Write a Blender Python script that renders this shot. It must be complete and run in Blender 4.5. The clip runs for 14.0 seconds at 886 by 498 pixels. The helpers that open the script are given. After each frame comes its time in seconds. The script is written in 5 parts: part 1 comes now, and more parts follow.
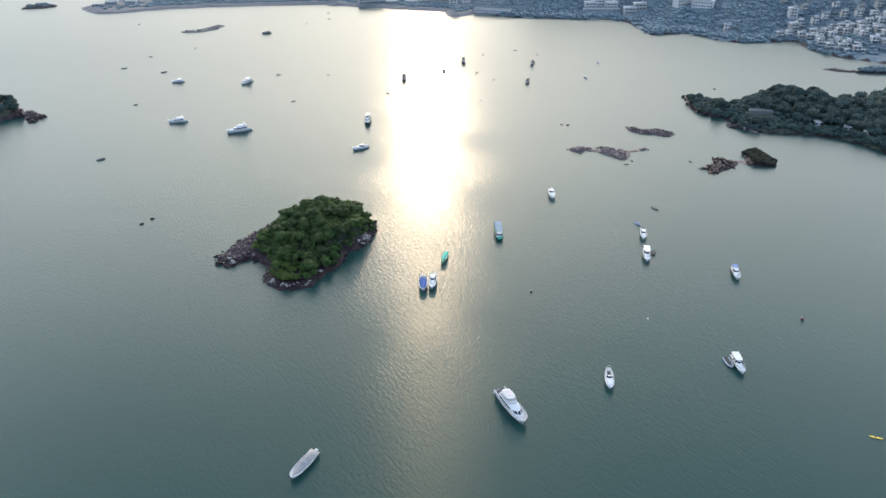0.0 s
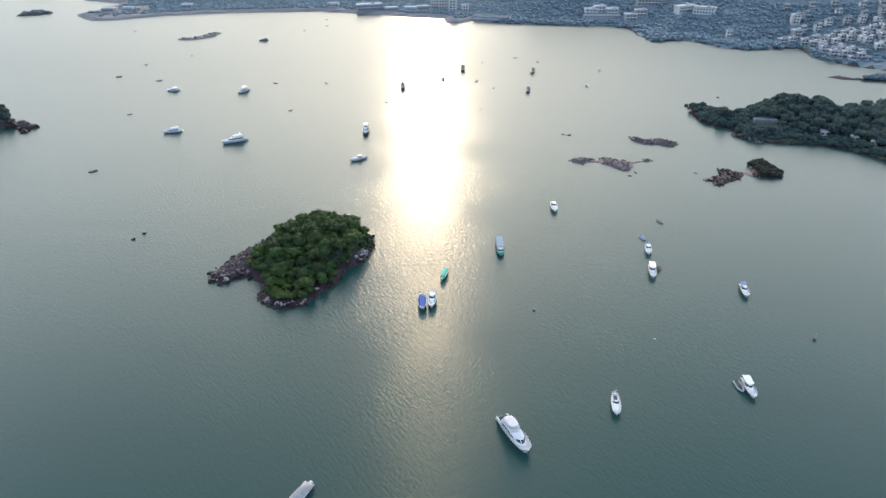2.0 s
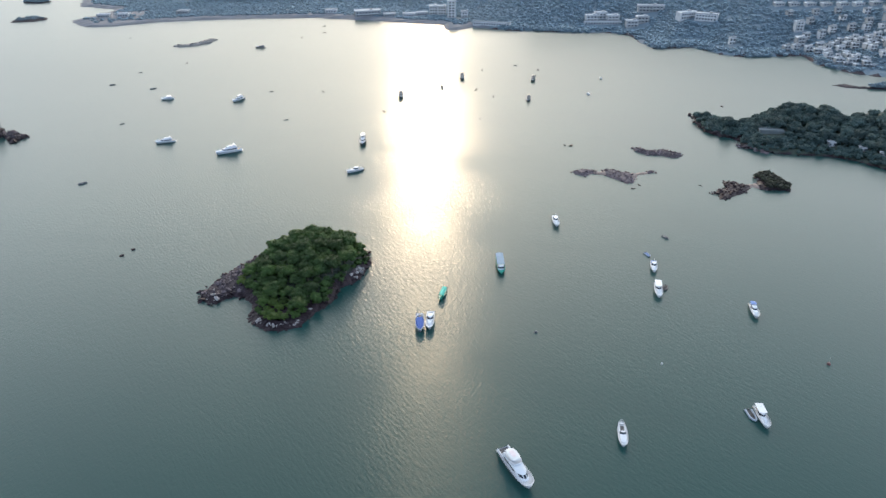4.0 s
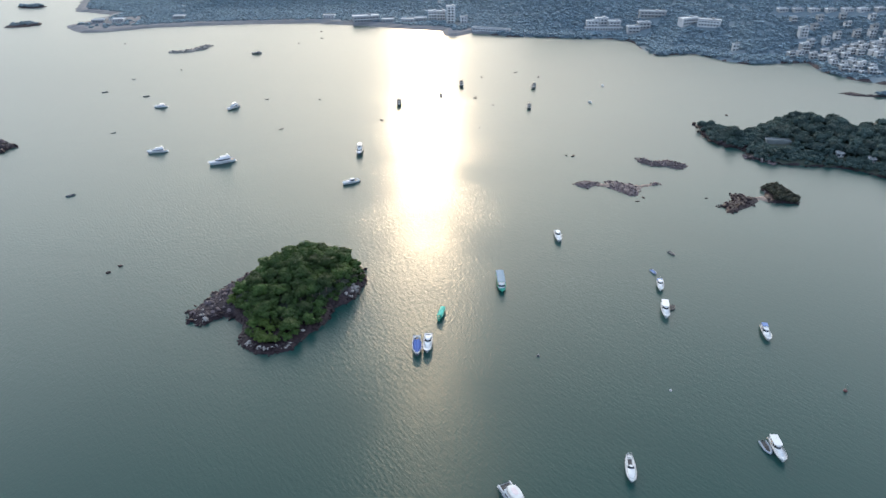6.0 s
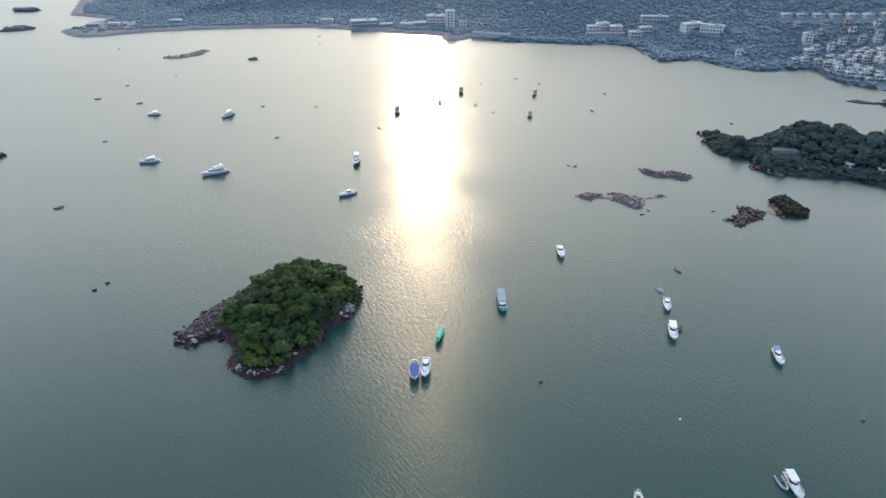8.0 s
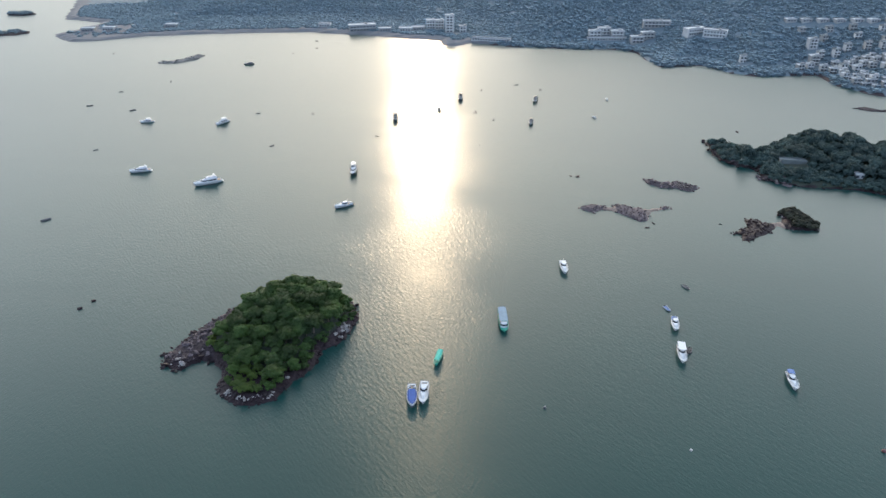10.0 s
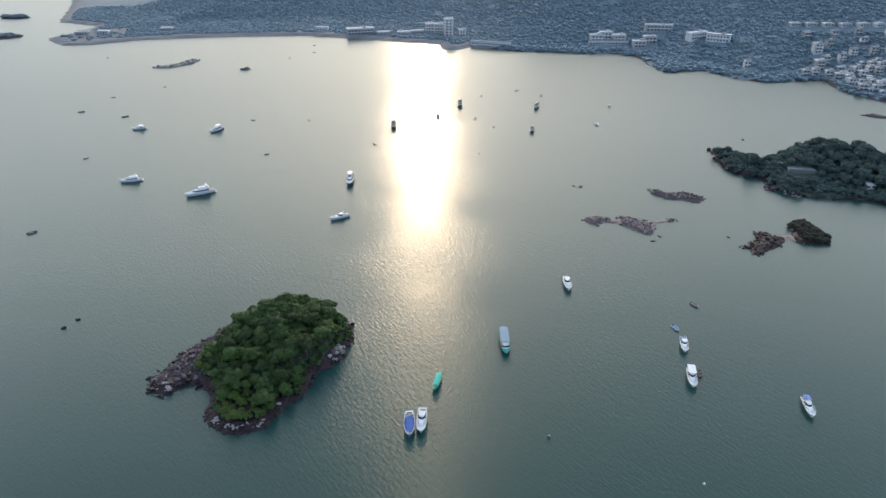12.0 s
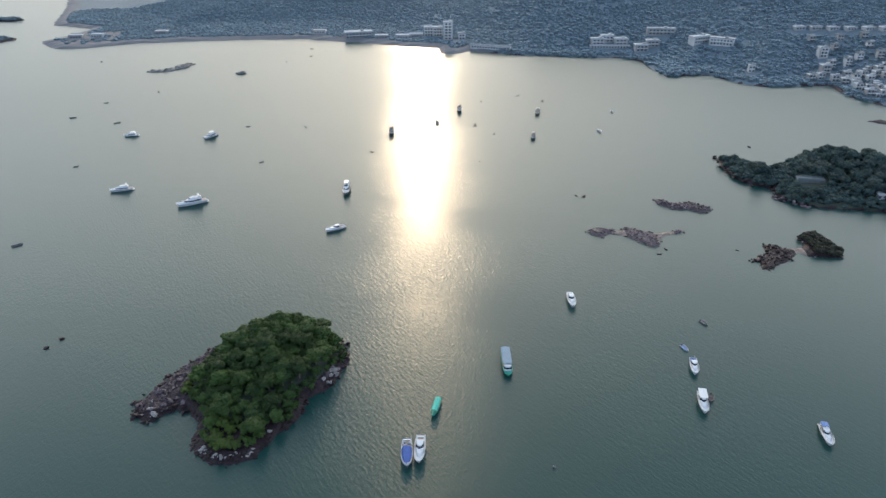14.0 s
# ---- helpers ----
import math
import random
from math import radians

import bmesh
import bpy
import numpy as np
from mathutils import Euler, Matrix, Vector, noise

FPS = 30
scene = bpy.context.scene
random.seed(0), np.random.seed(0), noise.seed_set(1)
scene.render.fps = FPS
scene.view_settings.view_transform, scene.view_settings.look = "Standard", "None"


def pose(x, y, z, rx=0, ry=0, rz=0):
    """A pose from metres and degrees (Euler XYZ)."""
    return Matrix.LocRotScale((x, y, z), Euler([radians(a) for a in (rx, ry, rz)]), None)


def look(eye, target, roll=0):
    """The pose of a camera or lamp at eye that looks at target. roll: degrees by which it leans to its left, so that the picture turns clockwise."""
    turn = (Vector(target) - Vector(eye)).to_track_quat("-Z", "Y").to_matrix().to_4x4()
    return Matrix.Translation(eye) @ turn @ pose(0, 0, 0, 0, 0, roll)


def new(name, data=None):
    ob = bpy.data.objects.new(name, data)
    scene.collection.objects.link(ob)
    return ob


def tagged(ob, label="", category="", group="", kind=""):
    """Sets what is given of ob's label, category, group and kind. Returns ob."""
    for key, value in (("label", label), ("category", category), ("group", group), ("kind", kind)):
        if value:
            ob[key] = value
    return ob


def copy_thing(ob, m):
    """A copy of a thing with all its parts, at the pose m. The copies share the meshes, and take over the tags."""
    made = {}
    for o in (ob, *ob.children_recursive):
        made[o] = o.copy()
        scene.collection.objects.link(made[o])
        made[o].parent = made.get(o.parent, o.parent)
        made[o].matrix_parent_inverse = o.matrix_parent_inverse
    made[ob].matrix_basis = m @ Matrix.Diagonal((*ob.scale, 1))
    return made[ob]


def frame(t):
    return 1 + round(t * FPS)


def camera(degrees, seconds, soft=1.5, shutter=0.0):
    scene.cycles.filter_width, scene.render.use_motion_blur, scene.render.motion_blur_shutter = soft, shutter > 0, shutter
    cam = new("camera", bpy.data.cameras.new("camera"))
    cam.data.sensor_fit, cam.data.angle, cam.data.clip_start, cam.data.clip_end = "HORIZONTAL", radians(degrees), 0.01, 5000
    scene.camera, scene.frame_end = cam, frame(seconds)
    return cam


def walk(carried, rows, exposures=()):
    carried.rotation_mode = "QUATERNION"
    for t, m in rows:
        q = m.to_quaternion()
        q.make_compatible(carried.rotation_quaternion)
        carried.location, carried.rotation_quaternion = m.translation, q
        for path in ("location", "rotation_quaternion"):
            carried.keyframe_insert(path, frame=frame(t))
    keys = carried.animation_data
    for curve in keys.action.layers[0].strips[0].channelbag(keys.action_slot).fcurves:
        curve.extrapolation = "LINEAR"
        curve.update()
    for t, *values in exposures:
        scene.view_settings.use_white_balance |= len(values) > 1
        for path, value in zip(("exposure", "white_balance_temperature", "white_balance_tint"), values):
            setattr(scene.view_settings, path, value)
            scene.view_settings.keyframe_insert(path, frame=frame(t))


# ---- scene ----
cam = camera(66.0, 14.0, soft=1.5)
# seconds, x, y, z in metres, then yaw, pitch and roll in degrees: a drone that flies level over the bay
ROWS = [
    (0.0, 0.0, 0.0, 150.0, 0.0, -29.639, -0.551),
    (0.5, -0.129, 2.268, 150.059, -0.015, -29.563, -0.569),
    (1.0, -0.181, 4.662, 150.203, -0.03, -29.48, -0.583),
    (1.5, -0.163, 7.242, 150.375, -0.045, -29.391, -0.59),
    (2.0, -0.086, 9.801, 150.442, -0.067, -29.301, -0.596),
    (2.5, -0.008, 12.611, 150.535, -0.087, -29.211, -0.597),
    (3.0, 0.142, 15.454, 150.557, -0.102, -29.127, -0.588),
    (5.5, 0.668, 30.569, 150.585, -0.181, -28.768, -0.532),
    (6.0, 0.834, 33.642, 150.548, -0.199, -28.705, -0.515),
    (6.5, 0.943, 36.754, 150.663, -0.219, -28.65, -0.494),
    (7.0, 0.996, 39.676, 150.764, -0.236, -28.61, -0.468),
    (7.5, 1.095, 42.814, 151.028, -0.256, -28.573, -0.445),
    (8.0, 1.133, 45.8, 151.082, -0.276, -28.536, -0.427),
    (10.5, 1.426, 61.09, 151.251, -0.359, -28.326, -0.365),
    (11.0, 1.473, 64.244, 151.251, -0.378, -28.295, -0.355),
    (11.5, 1.483, 67.154, 151.26, -0.397, -28.27, -0.344),
    (12.0, 1.534, 70.309, 151.348, -0.42, -28.242, -0.337),
    (12.5, 1.582, 73.38, 151.334, -0.442, -28.219, -0.333),
    (13.0, 1.6, 76.442, 151.281, -0.459, -28.197, -0.325),
    (13.5, 1.663, 79.537, 151.274, -0.478, -28.174, -0.317),
    (14.0, 1.663, 82.534, 151.279, -0.497, -28.149, -0.311),
]


def flown(x, y, z, yaw, pitch, roll):
    """The pose of a camera that heads yaw degrees left of +y, looks up by pitch and leans by roll."""
    ahead = Vector((-math.sin(radians(yaw)) * math.cos(radians(pitch)), math.cos(radians(yaw)) * math.cos(radians(pitch)), math.sin(radians(pitch))))
    return look((x, y, z), Vector((x, y, z)) + ahead, roll)


walk(cam, [(t, flown(*row)) for t, *row in ROWS], [(0.0, 0.06, 5950, 10), (3.0, 0.06, 5950, 10), (7.0, 0.0, 5950, 10), (10.5, -0.11, 5950, 10), (14.0, -0.28, 5950, 10)])

# ---- light: a low hazy sun ahead, over the far shore ----
SUN_UP, SUN_LEFT = 16.0, 1.2
world = bpy.data.worlds.new("world")
scene.world = world
world.use_nodes = True
wn, wl = world.node_tree.nodes, world.node_tree.links
sky = wn.new("ShaderNodeTexSky")
sky.sky_type, sky.sun_disc = "NISHITA", False
sky.sun_elevation, sky.sun_rotation = radians(SUN_UP), radians(-SUN_LEFT)
sky.air_density, sky.dust_density, sky.ozone_density = 1.0, 1.5, 2.0
haze = wn.new("ShaderNodeMix")
haze.data_type, haze.blend_type = "RGBA", "ADD"
haze.inputs["Factor"].default_value = 1.0
# thin milky cloud all over the sky: thickest low down ahead, with a warm aureole about the sun, bluer behind
way, split, veil, aureole = wn.new("ShaderNodeTexCoord"), wn.new("ShaderNodeSeparateXYZ"), wn.new("ShaderNodeMix"), wn.new("ShaderNodeMix")
SUN_WAY = (-math.sin(radians(SUN_LEFT)) * math.cos(radians(SUN_UP)), math.cos(radians(SUN_LEFT)) * math.cos(radians(SUN_UP)), math.sin(radians(SUN_UP)))
towards, above, bright = wn.new("ShaderNodeVectorMath"), wn.new("ShaderNodeMath"), wn.new("ShaderNodeMath")
towards.operation, above.operation, bright.operation = "DOT_PRODUCT", "MAXIMUM", "POWER"
towards.inputs[1].default_value, above.inputs[1].default_value, bright.inputs[1].default_value = SUN_WAY, 0.0, 10.0
wl.new(way.outputs["Generated"], towards.inputs[0])
wl.new(towards.outputs["Value"], above.inputs[0])
wl.new(above.outputs[0], bright.inputs[0])
aureole.data_type, aureole.blend_type = "RGBA", "ADD"
aureole.inputs["B"].default_value = (13.5, 10.8, 7.0, 1)
wl.new(bright.outputs[0], aureole.inputs["Factor"])
veil.data_type = "RGBA"
veil.inputs["A"].default_value = (7.9, 9.6, 12.3, 1)
lean_in = wn.new("ShaderNodeMapRange")
lean_in.interpolation_type = "SMOOTHSTEP"
lean_in.inputs["From Min"].default_value, lean_in.inputs["From Max"].default_value = -0.3, 0.5
milky = wn.new("ShaderNodeValToRGB")
milky.color_ramp.interpolation = "B_SPLINE"
# by the sine of the height: dimmed by haze at the skyline, brightest about the sun's height, thin overhead
for i, (up, tone) in enumerate(((0.0, (0.36, 0.352, 0.335)), (0.2, (0.49, 0.468, 0.415)), (0.38, (0.93, 0.885, 0.775)), (0.54, (0.61, 0.61, 0.565)), (0.7, (0.07, 0.1, 0.107)), (1.0, (0.1, 0.125, 0.138)))):
    stop = milky.color_ramp.elements[i] if i < 2 else milky.color_ramp.elements.new(up)
    stop.position, stop.color = up, (*tone, 1)
thick = wn.new("ShaderNodeMix")
thick.data_type, thick.blend_type = "RGBA", "MULTIPLY"
thick.inputs["Factor"].default_value, thick.inputs["B"].default_value = 1.0, (34.5, 34.5, 34.5, 1)
wl.new(split.outputs["Z"], milky.inputs["Fac"])
wl.new(milky.outputs["Color"], thick.inputs["A"])
wl.new(thick.outputs["Result"], veil.inputs["B"])
wl.new(way.outputs["Generated"], split.inputs[0])
wl.new(split.outputs["Y"], lean_in.inputs["Value"])
wl.new(lean_in.outputs["Result"], veil.inputs["Factor"])
wl.new(veil.outputs["Result"], aureole.inputs["A"])
wl.new(aureole.outputs["Result"], haze.inputs["B"])
wl.new(sky.outputs[0], haze.inputs["A"])
wl.new(haze.outputs["Result"], wn["Background"].inputs[0])
wn["Background"].inputs[1].default_value = 0.12
sun_data = bpy.data.lights.new("sun", "SUN")
sun_data.energy, sun_data.angle, sun_data.color = 1.4, radians(1.5), (1.0, 0.72, 0.42)
sun = new("sun", sun_data)
sun.matrix_world = look((0, 0, 300), Vector((0, 0, 300)) - Vector(SUN_WAY))


# ---- materials ----
def material(name, base, rough=0.6, metal=0.0, spec=0.5, scales=(0.4, 6.0), vary=0.25, bump=0.0, bump_scale=4.0, per_object=0.0, second=None, coat=0.0):
    """A surface whose colour wanders at two scales about base (towards second where given), with fine relief."""
    mat = bpy.data.materials.new(name)
    mat.use_nodes = True
    n, l = mat.node_tree.nodes, mat.node_tree.links
    b = n["Principled BSDF"]
    b.inputs["Roughness"].default_value, b.inputs["Metallic"].default_value = rough, metal
    b.inputs["Specular IOR Level"].default_value = spec
    b.inputs["Coat Weight"].default_value = coat
    where = n.new("ShaderNodeNewGeometry")
    big, fine = n.new("ShaderNodeTexNoise"), n.new("ShaderNodeTexNoise")
    for tex, scale in ((big, scales[0]), (fine, scales[1])):
        tex.inputs["Scale"].default_value, tex.inputs["Detail"].default_value = scale, 4.0
        l.new(where.outputs["Position"], tex.inputs["Vector"])
    mix = n.new("ShaderNodeMix")
    mix.data_type = "RGBA"
    dark = second or tuple(c * (1 - vary) for c in base)
    light = base if second else tuple(min(1.0, c * (1 + vary)) for c in base)
    mix.inputs["A"].default_value, mix.inputs["B"].default_value = (*dark, 1), (*light, 1)
    both = n.new("ShaderNodeMath")
    both.operation = "MULTIPLY_ADD"
    both.inputs[1].default_value, both.inputs[2].default_value = 0.6, 0.0
    l.new(fine.outputs["Fac"], both.inputs[0])
    add = n.new("ShaderNodeMath")
    add.operation = "MULTIPLY_ADD"
    add.inputs[1].default_value = 1.0
    l.new(big.outputs["Fac"], add.inputs[0])
    l.new(both.outputs[0], add.inputs[2])
    spread = n.new("ShaderNodeMapRange")
    spread.inputs["From Min"].default_value, spread.inputs["From Max"].default_value = 0.5, 1.1
    l.new(add.outputs[0], spread.inputs["Value"])
    l.new(spread.outputs["Result"], mix.inputs["Factor"])
    colour = mix.outputs["Result"]
    if per_object:
        info, hue = n.new("ShaderNodeObjectInfo"), n.new("ShaderNodeHueSaturation")
        value = n.new("ShaderNodeMapRange")
        value.inputs["To Min"].default_value, value.inputs["To Max"].default_value = 1 - per_object, 1 + per_object
        l.new(info.outputs["Random"], value.inputs["Value"])
        l.new(value.outputs["Result"], hue.inputs["Value"])
        l.new(colour, hue.inputs["Color"])
        colour = hue.outputs["Color"]
    l.new(colour, b.inputs["Base Color"])
    if bump:
        relief = n.new("ShaderNodeBump")
        relief.inputs["Strength"].default_value, relief.inputs["Distance"].default_value = 1.0, bump
        grain = n.new("ShaderNodeTexNoise")
        grain.inputs["Scale"].default_value, grain.inputs["Detail"].default_value = bump_scale, 5.0
        l.new(where.outputs["Position"], grain.inputs["Vector"])
        l.new(grain.outputs["Fac"], relief.inputs["Height"])
        l.new(relief.outputs["Normal"], b.inputs["Normal"])
    return mat


def leaf_material(name, base, second, scales, per_object=0.0, thinness=0.42):
    """Matt leaves that let some of the light behind them through."""
    mat = material(name, base, 0.65, spec=0.3, second=second, scales=scales, per_object=per_object)
    n, l = mat.node_tree.nodes, mat.node_tree.links
    b = n["Principled BSDF"]
    colour = b.inputs["Base Color"].links[0].from_socket
    thin, mix = n.new("ShaderNodeBsdfTranslucent"), n.new("ShaderNodeMixShader")
    l.new(colour, thin.inputs["Color"])
    mix.inputs[0].default_value = thinness
    l.new(b.outputs[0], mix.inputs[1])
    l.new(thin.outputs[0], mix.inputs[2])
    l.new(mix.outputs[0], n["Material Output"].inputs[0])
    return mat


def water_material():
    """Green sea water with wind ripples: crests that run aslant, in patches of more and less wind."""
    mat = bpy.data.materials.new("sea_water")
    mat.use_nodes = True
    n, l = mat.node_tree.nodes, mat.node_tree.links
    b = n["Principled BSDF"]
    b.inputs["IOR"].default_value = 1.333
    where = n.new("ShaderNodeNewGeometry")

    def waves(scale, stretch, turn, detail, distort=0.0):
        turned = n.new("ShaderNodeVectorRotate")
        turned.rotation_type = "Z_AXIS"
        turned.inputs["Angle"].default_value = radians(turn)
        l.new(where.outputs["Position"], turned.inputs["Vector"])
        mapping = n.new("ShaderNodeMapping")
        mapping.inputs["Scale"].default_value = (scale * stretch, scale, scale)
        l.new(turned.outputs["Vector"], mapping.inputs["Vector"])
        tex = n.new("ShaderNodeTexNoise")
        tex.inputs["Scale"].default_value, tex.inputs["Detail"].default_value = 1.0, detail
        tex.inputs["Distortion"].default_value = distort
        l.new(mapping.outputs["Vector"], tex.inputs["Vector"])
        return tex.outputs["Fac"]

    def mul_add(a, k, c=None):
        m = n.new("ShaderNodeMath")
        m.operation = "MULTIPLY_ADD"
        l.new(a, m.inputs[0])
        if isinstance(k, float):
            m.inputs[1].default_value = k
        else:
            l.new(k, m.inputs[1])
        if c is None:
            m.inputs[2].default_value = 0.0
        else:
            l.new(c, m.inputs[2])
        return m.outputs[0]

    ripples = mul_add(waves(1.15, 0.3, 54, 2.0, 0.5), 1.0, mul_add(waves(2.1, 0.4, 14, 2.0, 0.3), 0.3, mul_add(waves(1.3, 0.4, -62, 2.0, 0.3), 0.7)))
    patch = waves(0.012, 0.6, 20, 3.0, 0.6)
    wind = n.new("ShaderNodeMapRange")
    wind.inputs["From Min"].default_value, wind.inputs["From Max"].default_value = 0.35, 0.65
    wind.inputs["To Min"].default_value, wind.inputs["To Max"].default_value = 0.4, 1.15
    l.new(patch, wind.inputs["Value"])
    # the breeze dies away in the lee of the headland, of the far hills and of the near shore
    axes = n.new("ShaderNodeSeparateXYZ")
    l.new(where.outputs["Position"], axes.inputs[0])
    lee = wind.outputs["Result"]
    for axis, start, end, least in (("X", 40.0, 140.0, 0.4), ("Y", 330.0, 620.0, 0.45), ("Y", 235.0, 150.0, 0.7)):
        fade = n.new("ShaderNodeMapRange")
        fade.inputs["From Min"].default_value, fade.inputs["From Max"].default_value = start, end
        fade.inputs["To Min"].default_value, fade.inputs["To Max"].default_value = 1.0, least
        l.new(axes.outputs[axis], fade.inputs["Value"])
        lee = mul_add(lee, fade.outputs["Result"])
    relief = n.new("ShaderNodeBump")
    relief.inputs["Strength"].default_value, relief.inputs["Distance"].default_value = 1.0, WAVE
    l.new(mul_add(ripples, lee), relief.inputs["Height"])
    l.new(relief.outputs["Normal"], b.inputs["Normal"])
    mix = n.new("ShaderNodeMix")
    mix.data_type = "RGBA"
    mix.inputs["A"].default_value, mix.inputs["B"].default_value = (0.0045, 0.028, 0.025, 1), (0.0055, 0.032, 0.028, 1)
    l.new(wind.outputs["Result"], mix.inputs["Factor"])
    l.new(mix.outputs["Result"], b.inputs["Base Color"])
    # further out the ripples are too fine to tell apart and only roughen the surface
    blur = n.new("ShaderNodeMapRange")
    blur.inputs["From Min"].default_value, blur.inputs["From Max"].default_value = 330.0, 620.0
    blur.inputs["To Min"].default_value, blur.inputs["To Max"].default_value = WATER_ROUGH, WATER_ROUGH + 0.035
    l.new(axes.outputs["Y"], blur.inputs["Value"])
    l.new(blur.outputs["Result"], b.inputs["Roughness"])
    b.inputs["Coat Weight"].default_value, b.inputs["Coat Roughness"].default_value, b.inputs["Coat IOR"].default_value = 0.12, 0.2, 1.333
    b.inputs["Anisotropic"].default_value = 0.9
    ahead = n.new("ShaderNodeCombineXYZ")
    ahead.inputs[1].default_value = 1.0  # the ripples run up the bay: steeper along y than across it
    l.new(ahead.outputs[0], b.inputs["Tangent"])
    l.new(relief.outputs["Normal"], b.inputs["Coat Normal"])
    return mat


WAVE, WATER_ROUGH = 0.118, 0.279
SEA = water_material()
ROCK = material("shore_rock", (0.05, 0.037, 0.041), 0.85, spec=0.25, second=(0.013, 0.009, 0.011), scales=(0.7, 3.0), bump=0.6, bump_scale=1.5)
WET_ROCK = material("wet_weedy_rock", (0.026, 0.015, 0.017), 0.65, spec=0.2, second=(0.01, 0.006, 0.008), scales=(0.4, 2.5), bump=0.25, bump_scale=2.0)
BOULDER = material("boulder_stone", (0.072, 0.056, 0.056), 0.85, spec=0.25, second=(0.02, 0.015, 0.018), scales=(0.5, 3.0), bump=0.12, bump_scale=3.0, per_object=0.6)
REEF_ROCK = material("reef_stone", (0.125, 0.094, 0.096), 0.85, second=(0.045, 0.032, 0.036), scales=(0.6, 3.0), bump=0.2, bump_scale=2.5, per_object=0.45)
GREY_ROCK = material("grey_reef_stone", (0.16, 0.158, 0.155), 0.85, second=(0.07, 0.068, 0.067), scales=(0.5, 3.0), bump=0.2, bump_scale=2.5, per_object=0.4)
PALE_ROCK = material("pale_granite", (0.27, 0.25, 0.23), 0.8, second=(0.13, 0.11, 0.105), scales=(0.5, 3.0), bump=0.12, bump_scale=3.0, per_object=0.2)
SAND = material("coarse_sand", (0.22, 0.165, 0.13), 0.9, second=(0.15, 0.11, 0.09), scales=(0.15, 3.0), bump=0.05, bump_scale=6.0)
# blue-grey like the far crowns above it, with haze painted into the ground
UNDERGROWTH_HAZED = material("hazed_undergrowth", (0.1, 0.13, 0.15), 0.9, second=(0.08, 0.105, 0.12), scales=(0.05, 0.6), bump=0.3, bump_scale=0.8)
SOIL = material("wooded_soil", (0.04, 0.055, 0.035), 0.95, second=(0.028, 0.032, 0.024), scales=(0.1, 1.5), bump=0.2, bump_scale=1.0)
BARK = material("bark", (0.13, 0.1, 0.075), 0.9, scales=(1.0, 9.0), bump=0.03, bump_scale=8.0)
LEAF = leaf_material("dark_foliage", (0.066, 0.112, 0.022), (0.026, 0.052, 0.018), (0.12, 1.5), 0.4)
LEAF_BRIGHT = leaf_material("bright_foliage", (0.09, 0.135, 0.024), (0.045, 0.075, 0.018), (0.2, 1.5), 0.2)
# bluer leaf colour that carries the thin haze over headland and point
LEAF_HALF_HAZED = leaf_material("half_hazed_foliage", (0.064, 0.1, 0.09), (0.045, 0.073, 0.071), (0.08, 1.0), 0.25, 0.5)
SCRUB = leaf_material("dry_scrub", (0.05, 0.054, 0.034), (0.026, 0.028, 0.021), (0.2, 1.5), 0.3)
# paler and bluer than real leaves: the distance haze is put into the colour
LEAF_HAZED = leaf_material("hazed_foliage", (0.142, 0.182, 0.212), (0.118, 0.155, 0.18), (0.03, 0.4), thinness=0.55)
sheen = LEAF_HAZED.node_tree.nodes["Principled BSDF"].inputs
sheen["Sheen Weight"].default_value, sheen["Sheen Roughness"].default_value = 0.8, 0.6  # blue-tinted sheen that stands in for haze over the far woods
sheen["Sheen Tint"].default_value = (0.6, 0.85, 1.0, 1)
GELCOAT = material("white_gelcoat", (0.48, 0.48, 0.48), 0.22, scales=(0.6, 5.0), vary=0.04, coat=0.3)
# grey that paints the backlit look of far boats against the sun
BACKLIT_GREY = material("backlit_grey_paint", (0.22, 0.205, 0.18), 0.55, second=(0.15, 0.14, 0.125), scales=(0.6, 5.0))
# dark hull colour lightened for the haze over the far workboats
HULL_HAZED = material("hazed_hull_paint", (0.12, 0.115, 0.11), 0.6, second=(0.07, 0.067, 0.066), scales=(0.8, 6.0))
# greyer than the pale deck: the saloon's shadow on the walkway, put in colour
SHADED_DECK = material("shaded_side_deck", (0.3, 0.3, 0.3), 0.65, scales=(0.6, 5.0), vary=0.15)
DECK = material("pale_deck", (0.45, 0.45, 0.44), 0.6, scales=(0.8, 9.0), vary=0.08)
CUSHION = material("faded_canvas", (0.5, 0.42, 0.42), 0.8, scales=(0.8, 6.0), vary=0.1)
TEAK = material("teak_deck", (0.36, 0.25, 0.15), 0.7, scales=(0.8, 9.0), vary=0.2)
GLASS_DARK = material("tinted_window", (0.018, 0.02, 0.024), 0.08, scales=(0.5, 3.0), vary=0.1)
PANE = material("curtained_window", (0.06, 0.066, 0.078), 0.25, scales=(0.5, 3.0), vary=0.2)
CANVAS_BLUE = material("blue_canvas", (0.055, 0.092, 0.25), 0.85, scales=(0.8, 6.0), vary=0.15)
AWNING_DEEP = material("mid_blue_canvas", (0.11, 0.17, 0.34), 0.85, scales=(0.8, 6.0), vary=0.15)
CANVAS_STEEL = material("grey_blue_tube", (0.2, 0.23, 0.27), 0.7, scales=(0.8, 6.0), vary=0.15)
CANVAS_GREY = material("grey_tarpaulin", (0.27, 0.26, 0.26), 0.8, second=(0.18, 0.172, 0.175), scales=(0.7, 4.0), bump=0.05, bump_scale=2.5)
PAINT_GREEN = material("green_boat_paint", (0.03, 0.24, 0.17), 0.5, scales=(0.8, 6.0), vary=0.2)
PAINT_TEAL = material("teal_awning", (0.04, 0.33, 0.25), 0.7, scales=(0.8, 6.0), vary=0.12)
